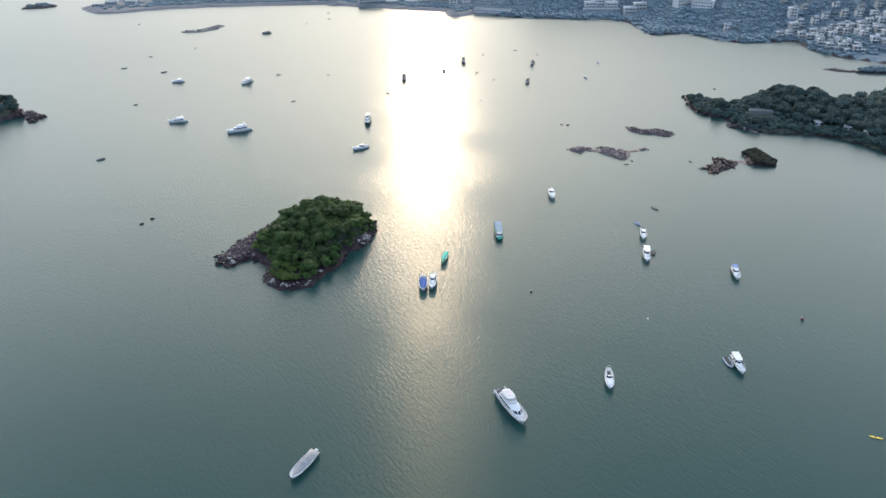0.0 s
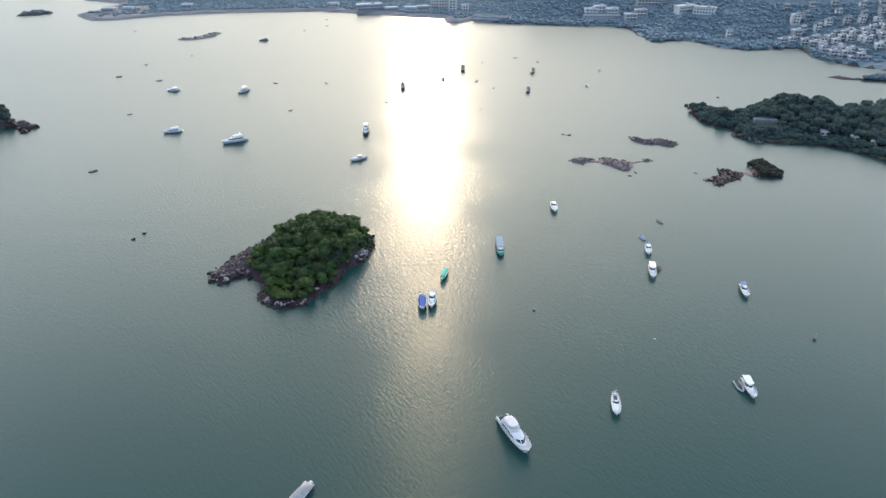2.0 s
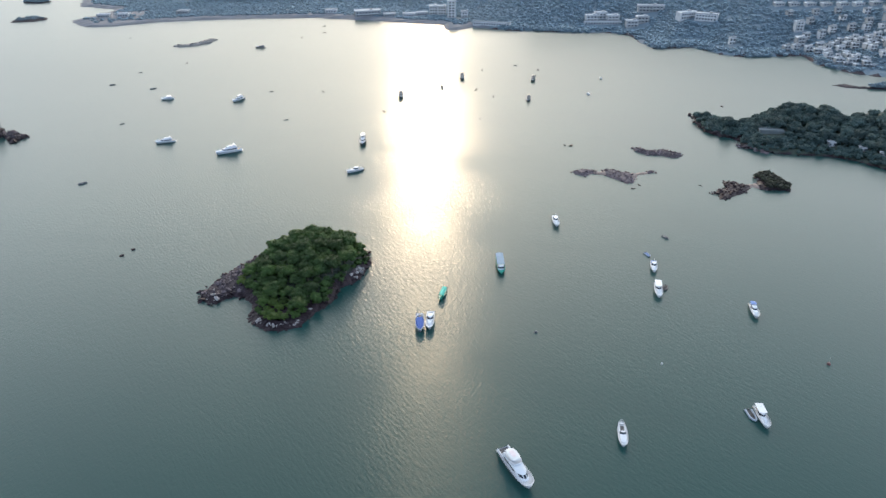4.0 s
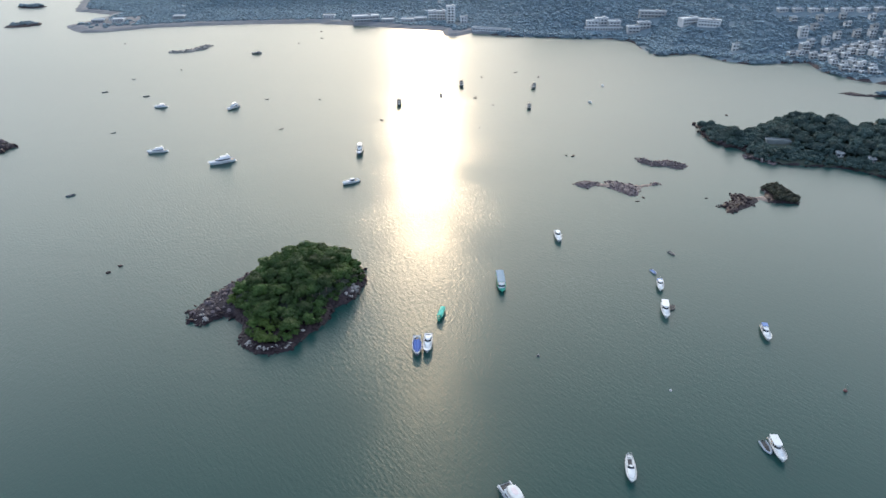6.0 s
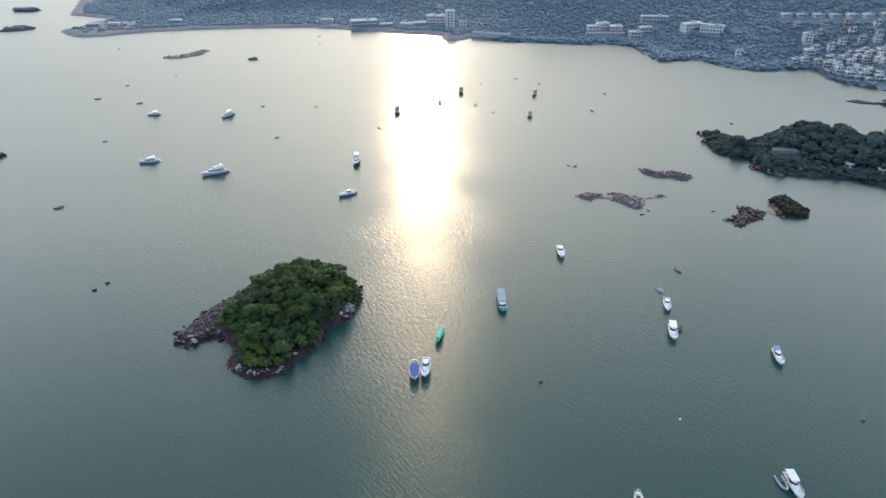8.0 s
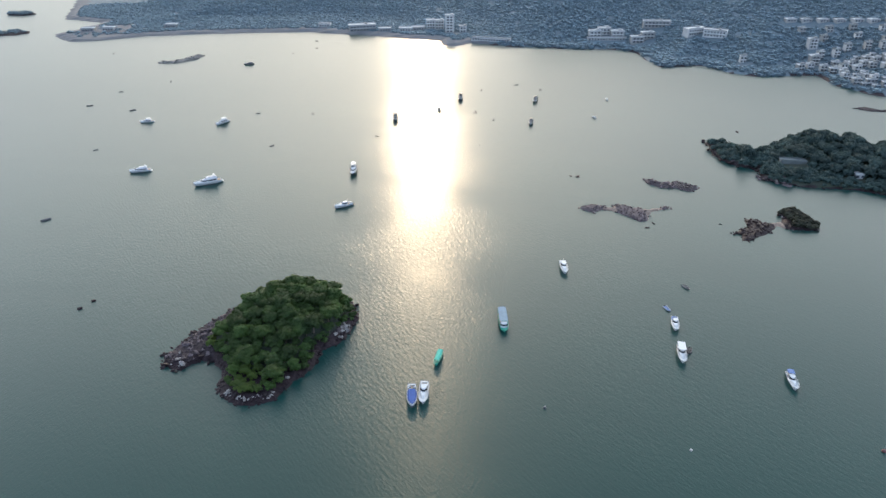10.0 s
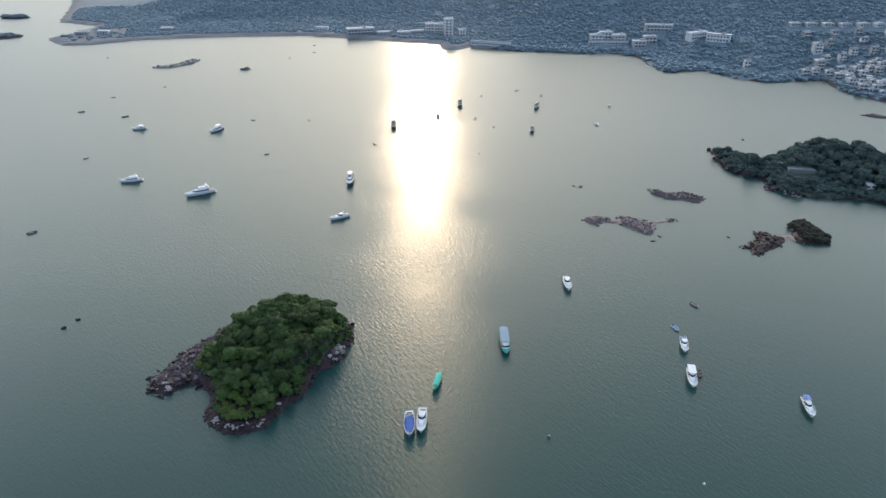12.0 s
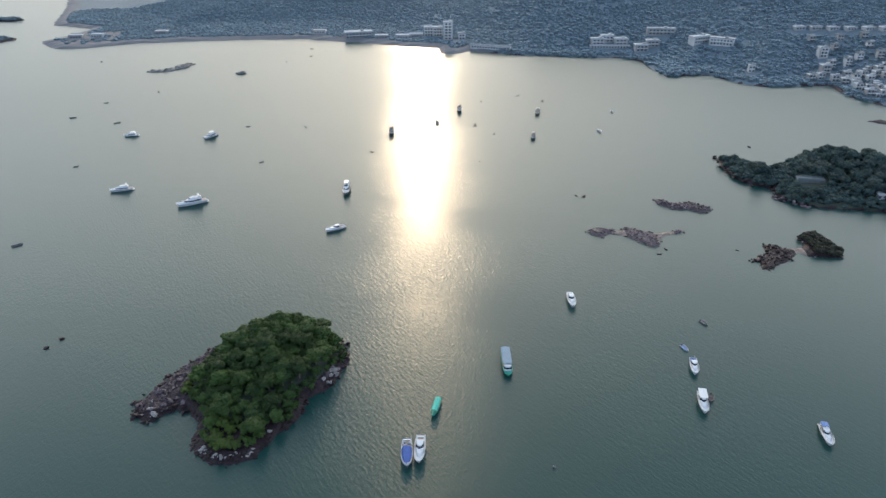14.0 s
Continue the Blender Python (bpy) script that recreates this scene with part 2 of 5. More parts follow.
AWNING_BLUE = material("faded_blue_awning", (0.14, 0.2, 0.25), 0.75, scales=(0.5, 5.0), vary=0.12)
RUBBER = material("dark_rubber", (0.035, 0.034, 0.036), 0.7, scales=(1.0, 8.0), vary=0.2)
HULL_DARK = material("dark_hull_paint", (0.045, 0.05, 0.06), 0.45, scales=(0.8, 6.0), vary=0.2)
STEEL = material("stainless_rail", (0.55, 0.56, 0.58), 0.3, metal=1.0, scales=(1.0, 9.0), vary=0.08)
ORANGE = material("faded_red_buoy", (0.11, 0.045, 0.04), 0.6, scales=(2.0, 9.0), vary=0.2)
YELLOW = material("yellow_plastic", (0.7, 0.48, 0.06), 0.45, scales=(2.0, 9.0), vary=0.1)
PLASTER = material("white_plaster", (0.29, 0.29, 0.285), 0.85, scales=(0.15, 1.5), vary=0.15, per_object=0.35)
CONCRETE = material("grey_concrete", (0.42, 0.41, 0.39), 0.9, scales=(0.1, 1.5), vary=0.2)
ROOF_OLD = material("weathered_roof", (0.14, 0.155, 0.15), 0.9, second=(0.09, 0.1, 0.1), scales=(0.2, 2.0))
ROOF_GREY = material("roof_slab", (0.4, 0.4, 0.39), 0.9, scales=(0.2, 2.0), vary=0.18)
ASPHALT = material("waterfront_paving", (0.1, 0.1, 0.106), 0.9, scales=(0.1, 1.5), vary=0.2)


# ---- helpers of this scene ----
def finish(name, bm, mat, smooth=False):
    bmesh.ops.recalc_face_normals(bm, faces=bm.faces[:])
    me = bpy.data.meshes.new(name)
    for f in bm.faces:
        f.smooth = smooth
    bm.to_mesh(me)
    bm.free()
    me.materials.append(mat)
    return me


def part(name, bm, mat, parent=None, label="", smooth=False):
    ob = new(name, finish(name, bm, mat, smooth))
    if parent is not None:
        ob.parent = parent
    return tagged(ob, label)


def thing(name, label, category, group="", kind=""):
    return tagged(new(name), label, category, group, kind)


def box(bm, x0, x1, y0, y1, z0, z1, bevel=0.0):
    made = bmesh.ops.create_cube(bm, size=1.0)
    bmesh.ops.transform(bm, matrix=Matrix.LocRotScale(((x0 + x1) / 2, (y0 + y1) / 2, (z0 + z1) / 2), None, (x1 - x0, y1 - y0, z1 - z0)), verts=made["verts"])
    if bevel:
        edges = list({e for v in made["verts"] for e in v.link_edges})
        bmesh.ops.bevel(bm, geom=edges, offset=bevel, segments=1, affect="EDGES")
    return bm


def rod(bm, a, b, r0, r1=None, sides=6):
    a, b = Vector(a), Vector(b)
    turn = (b - a).to_track_quat("Z", "Y").to_matrix().to_4x4()
    m = Matrix.Translation((a + b) / 2) @ turn
    bmesh.ops.create_cone(bm, cap_ends=True, segments=sides, radius1=r0, radius2=r0 if r1 is None else r1, depth=(b - a).length, matrix=m)
    return bm


def loft(bm, rings, cap=True):
    """Joins closed rings of equally many points."""
    rows = [[bm.verts.new(p) for p in ring] for ring in rings]
    for lower, upper in zip(rows, rows[1:]):
        for i in range(len(lower)):
            j = (i + 1) % len(lower)
            bm.faces.new((lower[i], lower[j], upper[j], upper[i]))
    if cap:
        bm.faces.new(list(reversed(rows[0])))
        bm.faces.new(rows[-1])
    return bm


def inside(px, py, poly):
    """For arrays of points: the distance to the edge of a polygon, positive inside."""
    p = np.array(poly, float)
    q = np.roll(p, -1, 0)
    best = np.full(px.shape, 1e9)
    odd = np.zeros(px.shape, bool)
    for (ax, ay), (bx, by) in zip(p, q):
        t = np.clip(((px - ax) * (bx - ax) + (py - ay) * (by - ay)) / ((bx - ax) ** 2 + (by - ay) ** 2), 0, 1)
        best = np.minimum(best, np.hypot(px - ax - t * (bx - ax), py - ay - t * (by - ay)))
        cross = (ay > py) != (by > py)
        odd ^= cross & (px < (bx - ax) * (py - ay) / np.where(by == ay, 1e-9, by - ay) + ax)
    return np.where(odd, best, -best)


def rough(px, py, scale, seed=0.0):
    return np.array([noise.fractal(Vector((x * scale, y * scale, seed)), 1.0, 2.0, 4) for x, y in zip(px.ravel(), py.ravel())]).reshape(px.shape)


def land(name, outline, height, step, mats, which, wobble=1.0, under=-1.5, x_range=None, y_range=None):
    """A sheet of ground over an outline: height(x, y, d) with d the metres from the shore; it dips under the water outside."""
    xs = [p[0] for p in outline]
    ys = [p[1] for p in outline]
    gx, gy = np.meshgrid(np.arange(min(xs) - 2 * step, max(xs) + 2.1 * step, step), np.arange(min(ys) - 2 * step, max(ys) + 2.1 * step, step))
    d = inside(gx, gy, outline) + wobble * rough(gx, gy, 0.35 / max(step, 0.8), 3.1)
    z = np.where(d > 0, height(gx, gy, np.maximum(d, 0)), np.maximum(d * 0.8, under))
    keep = d > -2.2 * step
    rows, cols = gx.shape
    number = -np.ones(gx.shape, int)
    number[keep] = np.arange(keep.sum())
    verts = np.stack([gx[keep], gy[keep], z[keep]], 1)
    a, b, c, e = number[:-1, :-1], number[:-1, 1:], number[1:, 1:], number[1:, :-1]
    ok = (a >= 0) & (b >= 0) & (c >= 0) & (e >= 0)
    faces = np.stack([a[ok], b[ok], c[ok], e[ok]], 1)
    me = bpy.data.meshes.new(name)
    me.from_pydata(verts.tolist(), [], faces.tolist())
    for m in mats:
        me.materials.append(m)
    mid = verts[faces].mean(1)
    me.polygons.foreach_set("material_index", which(mid[:, 0], mid[:, 1], mid[:, 2]).astype(np.int32))
    me.polygons.foreach_set("use_smooth", np.zeros(len(faces), bool))
    return new(name, me)


def ground_z(height, outline, x, y):
    d = float(inside(np.array([x]), np.array([y]), outline)[0])
    return float(height(np.array([x]), np.array([y]), np.array([max(d, 0.0)]))[0])


# ---- the sea ----
bm = bmesh.new()
hub = bm.verts.new((0, -60, 0))
inner = None
for radius in (400, 1300, 2600, 4600):
    ring = [bm.verts.new((radius * math.cos(math.tau * i / 96), -60 + radius * math.sin(math.tau * i / 96), 0)) for i in range(96)]
    for i in range(96):
        j = (i + 1) % 96
        bm.faces.new((hub, ring[i], ring[j]) if inner is None else (inner[i], ring[i], ring[j], inner[j]))
    inner = ring
tagged(part("water", bm, SEA), "calm green sea with small wind ripples", "sea", kind="structure")


# ---- land ----
ISLAND = [(-99, 258), (-96.6, 252), (-90, 249.5), (-84.7, 255.4), (-79.8, 254), (-75.2, 249), (-74.5, 239), (-70, 233), (-62.7, 230.5), (-54, 233), (-49.6, 242),
          (-43.5, 250), (-42, 260), (-34.5, 266.5), (-30.5, 281), (-33, 291), (-41, 299), (-55, 305), (-69, 300), (-80, 290), (-91, 275)]
ISLAND_WOOD = [(-84, 262), (-75, 255), (-72, 241), (-66, 234), (-56, 235.2), (-51.8, 243.4), (-46, 251.2), (-44.4, 261.3), (-37.4, 269.2), (-32.8, 281.8), (-38.4, 292), (-49, 299), (-60, 298), (-68, 292),
               (-75, 286), (-81, 275)]


def island_height(x, y, d):
    dome = 5.9 * np.exp(-((((x + 56) / np.where(x < -56, 25, 22)) ** 2 + ((y - 280) / 25) ** 2) ** 1.3))
    return np.minimum(d * 0.5, 1.6) + dome * np.clip(d / 8, 0, 1) + 0.35 * rough(x, y, 0.3, 7.0) + 0.3 * rough(x, y, 1.1, 5.0)


island = land("island_ground", ISLAND, island_height, 0.7, [ROCK, SOIL, WET_ROCK], lambda x, y, z: np.where(z < np.where(x > -80, 2.3, 1.3), 2, np.where(inside(x, y, ISLAND_WOOD) > 0.5, 1, 0)))
tagged(island, "rocky brown shore and wooded soil of a small island", "ground", kind="structure")

HEADLAND = [(175, 483), (171.5, 456), (177, 439), (189, 433), (186, 418), (196, 409), (215, 404), (232, 401), (246, 391), (258, 371), (280, 340), (340, 315),
            (420, 340), (420, 440), (400, 470), (330, 490), (298, 482), (275, 466), (262, 470), (246, 484), (227, 482), (210, 468), (197, 460), (187, 477)]


def headland_height(x, y, d):
    hill = 5.5 * np.exp(-((x - 240) / 28) ** 2 - ((y - 458) / 26) ** 2) + 5.0 * np.clip((x - 270) / 50, 0, 1) * np.clip((d - 8) / 30, 0, 1)
    return np.minimum(d * 0.35, 2.0) + hill * np.clip(d / 12, 0, 1) + 1.5 * np.clip((d - 8) / 20, 0, 1) + 0.5 * rough(x, y, 0.1, 4.0)


headland = land("headland_ground", HEADLAND, headland_height, 2.5, [ROCK, SOIL, WET_ROCK], lambda x, y, z: np.where(z < 0.4, 2, np.where(inside(x, y, HEADLAND) > np.where(x < 200, 3.5, 1.0), 1, 0)), wobble=1.6)
tagged(headland, "low wooded headland with a rocky shore", "ground", kind="structure")

LEFT_HEAD = [(-297, 443), (-288, 452), (-275, 440), (-270, 451), (-278, 458), (-291, 458), (-298, 470), (-330, 492), (-400, 500), (-420, 400), (-350, 405)]
left_height = lambda x, y, d: np.minimum(d * 0.5, 1.8) + 12 * np.clip((-290 - x) / 30, 0, 1) * np.clip(d / 22, 0, 1) + 0.4 * rough(x, y, 0.2, 4.0)
left_head = land("point_ground", LEFT_HEAD, left_height, 2.0, [ROCK, SOIL], lambda x, y, z: (inside(x, y, LEFT_HEAD) > 3) & (x < -290))
tagged(left_head, "wooded point with a tail of bare brown rock", "ground", kind="structure")

SHORE = [(-434, 856), (-397, 817), (-369, 822), (-319, 846), (-260, 856), (-199, 860), (-143, 861), (-66, 837), (-29, 819), (1, 812), (9, 785), (24, 779), (36, 797),
         (75, 777), (156, 760), (179, 761), (197, 746), (205, 681), (243, 690), (264, 656), (284, 646), (334, 650), (329, 622), (345, 590), (420, 520), (900, 500),
         (1300, 1500), (-700, 1500), (-520, 1100), (-470, 960), (-410, 930), (-420, 880)]


def shore_height(x, y, d):
    slope = 0.03 + 0.25 * np.clip((x - 30) / 120, 0, 1)
    return np.minimum(d * 0.35, 2.2) + slope * np.clip(d - 22, 0, 300) + np.clip((d - 90) / 150, 0, 1) * 26 * np.clip((120 - x) / 200, 0, 1) + 2.0 * np.clip(d / 60, 0, 1) * rough(x, y, 0.012, 9.0)


far_land = land("mainland_ground", SHORE, shore_height, 9.0, [ASPHALT, UNDERGROWTH_HAZED, ROCK], lambda x, y, z: np.where(x < 60, np.where((inside(x, y, SHORE) > 18) & ~((x < -345) & (y < 915)), 1, 0), np.where(inside(x, y, SHORE) > 0.5, 1, 2)), wobble=2.0)
tagged(far_land, "hazy wooded hillside and waterfront across the bay", "ground", kind="structure")

REEF_A = [(75, 381), (79, 385), (84, 386), (91, 382), (96, 386), (102, 383), (109.5, 379), (119, 382), (123, 380.5), (119, 379), (111, 376), (106, 366), (102.5, 364), (99, 369), (91, 378), (86, 379.5), (81, 375)]
REEF_B = [(118, 419.5), (123, 419.5), (127.5, 414), (137, 415.5), (142, 411.5), (146.5, 405.5), (139.5, 401.5), (133.5, 406), (125, 407), (119.5, 413)]
REEF_C = [(143.5, 351), (149, 355), (153, 357), (155.5, 367), (161.5, 365), (162, 362.5), (172, 362.5), (174.5, 367), (174, 371), (181, 377.5), (186, 373.5), (188.5, 359), (186, 352.5), (173.5, 354),
          (168, 358.5), (162.5, 351.5), (153.5, 346.5), (149, 342.5), (145, 343), (147, 349.5)]
REEF_D = [(-266, 716), (-258, 712), (-244, 716), (-232, 729), (-229, 746), (-238, 749), (-245, 733), (-254, 723), (-262, 723)]
SPIT = [(310, 553), (321, 556), (329, 548), (340, 548), (351, 555), (380, 560), (380, 533), (353, 538), (336, 541), (317, 545)]
ISLET_A = [(-500, 850), (-474, 856), (-466, 868), (-470, 878), (-485, 886), (-510, 880)]
ISLET_B = [(-560, 990), (-535, 986), (-524, 998), (-540, 1010), (-565, 1005)]
low = lambda x, y, d: np.minimum(d * 0.4, 0.9) + 0.35 * rough(x, y, 0.4, 2.0) + 0.25 * rough(x, y, 1.3, 6.0)
reefs = {}
for key, name, outline, step, mats, label in (
        ("a", "reef_ground", REEF_A, 0.8, [REEF_ROCK, SAND], "low sandy reef strewn with brown rocks"),
        ("b", "reef_ground", REEF_B, 0.8, [REEF_ROCK], "low reef of dark brown rock"),
        ("c", "reef_ground", REEF_C, 0.9, [WET_ROCK, SAND], "rocky reef with scrub and a sandy neck"),
        ("d", "reef_ground", REEF_D, 2.0, [GREY_ROCK], "long low reef of grey rock"),
        ("g", "spit_ground", SPIT, 1.5, [ROCK], "low dark rock spit off the village"),
        ("e", "islet_ground", ISLET_A, 3.0, [ROCK], "low rocky islet"),
        ("f", "islet_ground", ISLET_B, 3.0, [ROCK], "low rocky islet")):
    reefs[key] = tagged(land(name, outline, low, step, mats, lambda x, y, z: ((x > 87) & (x < 93) | (x > 107) & (x < 117) | (x > 167) & (x < 171.5)) if len(mats) > 1 else x * 0, wobble=0.8 * step), label, "ground", kind="structure")



# ---- rocks ----
def rock_mesh(name, mat, seed):
    """A broken boulder about one metre across: the hull of random points."""
    rng = random.Random(seed)
    bm = bmesh.new()
    for _ in range(15):
        v = Vector((rng.gauss(0, 1), rng.gauss(0, 1), rng.gauss(0, 1))).normalized() * rng.uniform(0.42, 0.58)
        bm.verts.new((v.x * 1.15, v.y * 0.9, v.z * 0.75))
    made = bmesh.ops.convex_hull(bm, input=bm.verts[:])
    bmesh.ops.delete(bm, geom=[v for v in bm.verts if not v.link_faces], context="VERTS")
    return finish(name, bm, mat)


ROCKS = [rock_mesh("boulder", BOULDER, s) for s in range(6)]
WET = [rock_mesh("wet_boulder", WET_ROCK, 40 + s) for s in range(5)]
REEF_STONES = [rock_mesh("reef_boulder", REEF_ROCK, 60 + s) for s in range(6)]
GREY_STONES = [rock_mesh("grey_boulder", GREY_ROCK, 70 + s) for s in range(4)]
PALE = [rock_mesh("pale_boulder", PALE_ROCK, 20 + s) for s in range(4)]


def boulder(parent, x, y, z, size, rng, pale=False, wet=False, stones=None):
    ob = new("boulder", rng.choice(PALE if pale else stones if stones else WET if wet else ROCKS))
    ob.parent = parent
    ob.matrix_basis = Matrix.LocRotScale((x, y, z), Euler((rng.uniform(-0.4, 0.4), rng.uniform(-0.4, 0.4), rng.uniform(0, 6.28))), Vector((size * rng.uniform(0.8, 1.5), size * rng.uniform(0.7, 1.2), size * rng.uniform(0.6, 1.1))))
    return ob


def scattered(outline, tries, seed, least):
    """Random points about an outline that lie further inside it than least, each with its distance from the edge."""
    draw = np.random.RandomState(seed)
    xs, ys = [p[0] for p in outline], [p[1] for p in outline]
    px, py = draw.uniform(min(xs) - 2, max(xs) + 2, tries), draw.uniform(min(ys) - 2, max(ys) + 2, tries)
    d = inside(px, py, outline)
    return [(float(x), float(y), float(k)) for x, y, k in zip(px, py, d) if k > least]


def strew(parent, outline, height, count, sizes, where, seed, pale=lambda x, y: False, wet=1.7, stones=None):
    """Boulders on the ground inside an outline grown by a metre, where where(x, y, d) allows."""
    rng = random.Random(seed)
    left = count
    for x, y, d in scattered(outline, 14000, seed, -2.0):
        if not left:
            break
        if not where(x, y, d):
            continue
        size = rng.uniform(*sizes) * (1.4 if rng.random() < 0.12 else 1.0)
        z = ground_z(height, outline, x, y) if d > 0 else -0.15
        boulder(parent, x, y, z + size * 0.2, size, rng, pale(x, y) and rng.random() < 0.6, d < wet, stones)
        left -= 1


def wood_depth(x, y):
    return float(inside(np.array([x]), np.array([y]), ISLAND_WOOD)[0])


strew(island, ISLAND, island_height, 135, (0.6, 1.6), lambda x, y, d: -0.9 < d < 4 and wood_depth(x, y) < 0.3 and x > -82, 5, wet=2.6)
strew(island, ISLAND, island_height, 60, (0.5, 1.2), lambda x, y, d: 1.2 < d < 3.0 and wood_depth(x, y) < 1.2 and y < 237 and -71 < x < -53, 7, lambda x, y: True)
strew(island, ISLAND, island_height, 16, (1.2, 2.4), lambda x, y, d: 0.6 < d < 3.2 and wood_depth(x, y) < 0.8 and x > -41 and 266 < y < 275, 8, lambda x, y: True)
strew(island, ISLAND, island_height, 120, (0.6, 1.7), lambda x, y, d: 1.2 < d and wood_depth(x, y) < 0.5 and x <= -82, 6, lambda x, y: (x + 92) ** 2 + (y - 255) ** 2 < 14, stones=REEF_STONES)
strew(island, ISLAND, island_height, 70, (0.7, 1.8), lambda x, y, d: -1.2 < d < 1.4 and wood_depth(x, y) < 0.5 and x <= -80, 9)
strew(reefs["a"], REEF_A, low, 210, (0.4, 1.1), lambda x, y, d: d > -0.8 and (x < 90 or 92 < x < 111) and d < 6, 31, stones=REEF_STONES)
strew(reefs["a"], REEF_A, low, 10, (0.8, 1.8), lambda x, y, d: d > -0.8 and x > 117, 36, stones=REEF_STONES)
strew(reefs["b"], REEF_B, low, 200, (0.5, 1.5), lambda x, y, d: d > -0.6, 32, stones=REEF_STONES)
strew(reefs["c"], REEF_C, low, 220, (0.6, 1.7), lambda x, y, d: d > -0.8 and not 164 < x < 175, 33, wet=9.0)
strew(reefs["c"], REEF_C, low, 9, (0.6, 1.4), lambda x, y, d: d > -0.8 and 164 < x < 177, 37, lambda x, y: True)
strew(reefs["d"], REEF_D, low, 160, (0.5, 1.5), lambda x, y, d: d > -0.5, 34, stones=GREY_STONES)
strew(headland, HEADLAND, headland_height, 80, (1.0, 2.8), lambda x, y, d: -1.0 < d < 3 and x < 200 and y < 486 and (y < 470 or x < 190), 35)
strew(headland, HEADLAND, headland_height, 40, (0.8, 1.8), lambda x, y, d: -0.6 < d < 1.5 and 200 < x < 262 and y < 410, 40)
strew(headland, HEADLAND, headland_height, 40, (1.0, 2.4), lambda x, y, d: -2.0 < d < 9 and 184 < x < 198 and 407 < y < 424, 38, lambda x, y: (x * 3 + y) % 5 < 1.5, stones=REEF_STONES)
boulder(island, -51.4, 243.4, 1.2, 2.2, random.Random(3), True)
strew(left_head, LEFT_HEAD, left_height, 70, (1.5, 3.2), lambda x, y, d: d > -1 and -296 < x < -268, 39)


# ---- trees ----
def crown_points(rng, radius, tall, lumps):
    """Centres and radii of the leafy lumps of a crown whose base is at z = 0."""
    out = [(Vector((0, 0, tall * 0.5)), radius * 0.7)]
    for i in range(lumps):
        a, r = 2.4 * i + rng.uniform(-0.4, 0.4), radius * rng.uniform(0.3, 0.85)
        out.append((Vector((math.cos(a) * r, math.sin(a) * r, tall * (0.95 - 0.75 * (r / radius) ** 1.5 + rng.uniform(-0.15, 0.15)))), radius * rng.uniform(0.2, 0.38)))
    return out


def crown_data(seed, radius, tall, lumps, leaves, leaf):
    """Vertices and faces of a crown of small leaf sprays over dark inner lumps."""
    rng = random.Random(seed)
    verts, faces = [], []
    spots = crown_points(rng, radius, tall, lumps)
    weights = [r * r for _, r in spots]
    for _ in range(leaves):
        c, r = rng.choices(spots, weights)[0]
        way = Vector((rng.gauss(0, 1), rng.gauss(0, 1), rng.gauss(0.35, 0.9))).normalized()
        at = c + Vector((way.x, way.y, way.z * 0.85)) * r * rng.uniform(0.78, 1.06)
        if at.z < 0.05:
            continue
        turn = (way + Vector((rng.uniform(-0.45, 0.45), rng.uniform(-0.45, 0.45), rng.uniform(-0.2, 0.6)))).normalized()
        side = turn.cross(Vector((rng.uniform(-1, 1), rng.uniform(-1, 1), rng.uniform(-1, 1)))).normalized()
        up = turn.cross(side)
        s = leaf * rng.uniform(0.6, 1.3)
        k = len(verts)
        verts += [at - side * s, at - up * s * 0.55, at + side * s, at + up * s * 0.55 + turn * s * 0.25]
        faces.append((k, k + 1, k + 2, k + 3))
    for c, r in spots:
        k = len(verts)
        ring = 6
        for j in range(3):
            zz, rr = (-0.6, 0.05, 0.62)[j], (0.62, 0.82, 0.6)[j]
            for i in range(ring):
                a = 6.283 * (i + 0.5 * j) / ring
                verts.append(c + Vector((math.cos(a) * rr * r, math.sin(a) * rr * r, max(zz * r * 0.85, 0.02 - c.z))))
        for j in range(2):
            for i in range(ring):
                n = (i + 1) % ring
                faces.append((k + j * ring + i, k + j * ring + n, k + (j + 1) * ring + n, k + (j + 1) * ring + i))
        faces += [(k + 12, k + 13, k + 14, k + 15), (k + 12, k + 15, k + 16, k + 17)]
    return verts, faces


def crown_mesh(name, mat, *shape):
    verts, faces = crown_data(*shape)
    me = bpy.data.meshes.new(name)
    me.from_pydata([tuple(v) for v in verts], [], faces)
    me.materials.append(mat)
    return me


def trunk_mesh(seed, tall, radius):
    """A tapered trunk with three limbs; the crown starts at its top."""
    rng = random.Random(seed)
    bm = bmesh.new()
    rod(bm, (0, 0, -0.6), (0.1, 0, tall), 0.22, 0.13)
    for i in range(3):
        a = 2.1 * i + rng.uniform(-0.4, 0.4)
        rod(bm, (0.1, 0, tall * 0.8), (math.cos(a) * radius * 0.5, math.sin(a) * radius * 0.5, tall + radius * 0.5), 0.1, 0.04, 5)
    return finish("trunk", bm, BARK)


def make_tree(name, mat, seed, radius, tall, stem, leaves, leaf, label, group, lumps=9):
    tree = thing(name, label, "tree", group)
    trunk = new("trunk", trunk_mesh(seed, stem, radius))
    trunk.parent = tree
    crown = new("crown", crown_mesh("crown", mat, seed, radius, tall, lumps, leaves, leaf))
    crown.parent = tree
    crown.location.z = stem * 0.75
    return tree


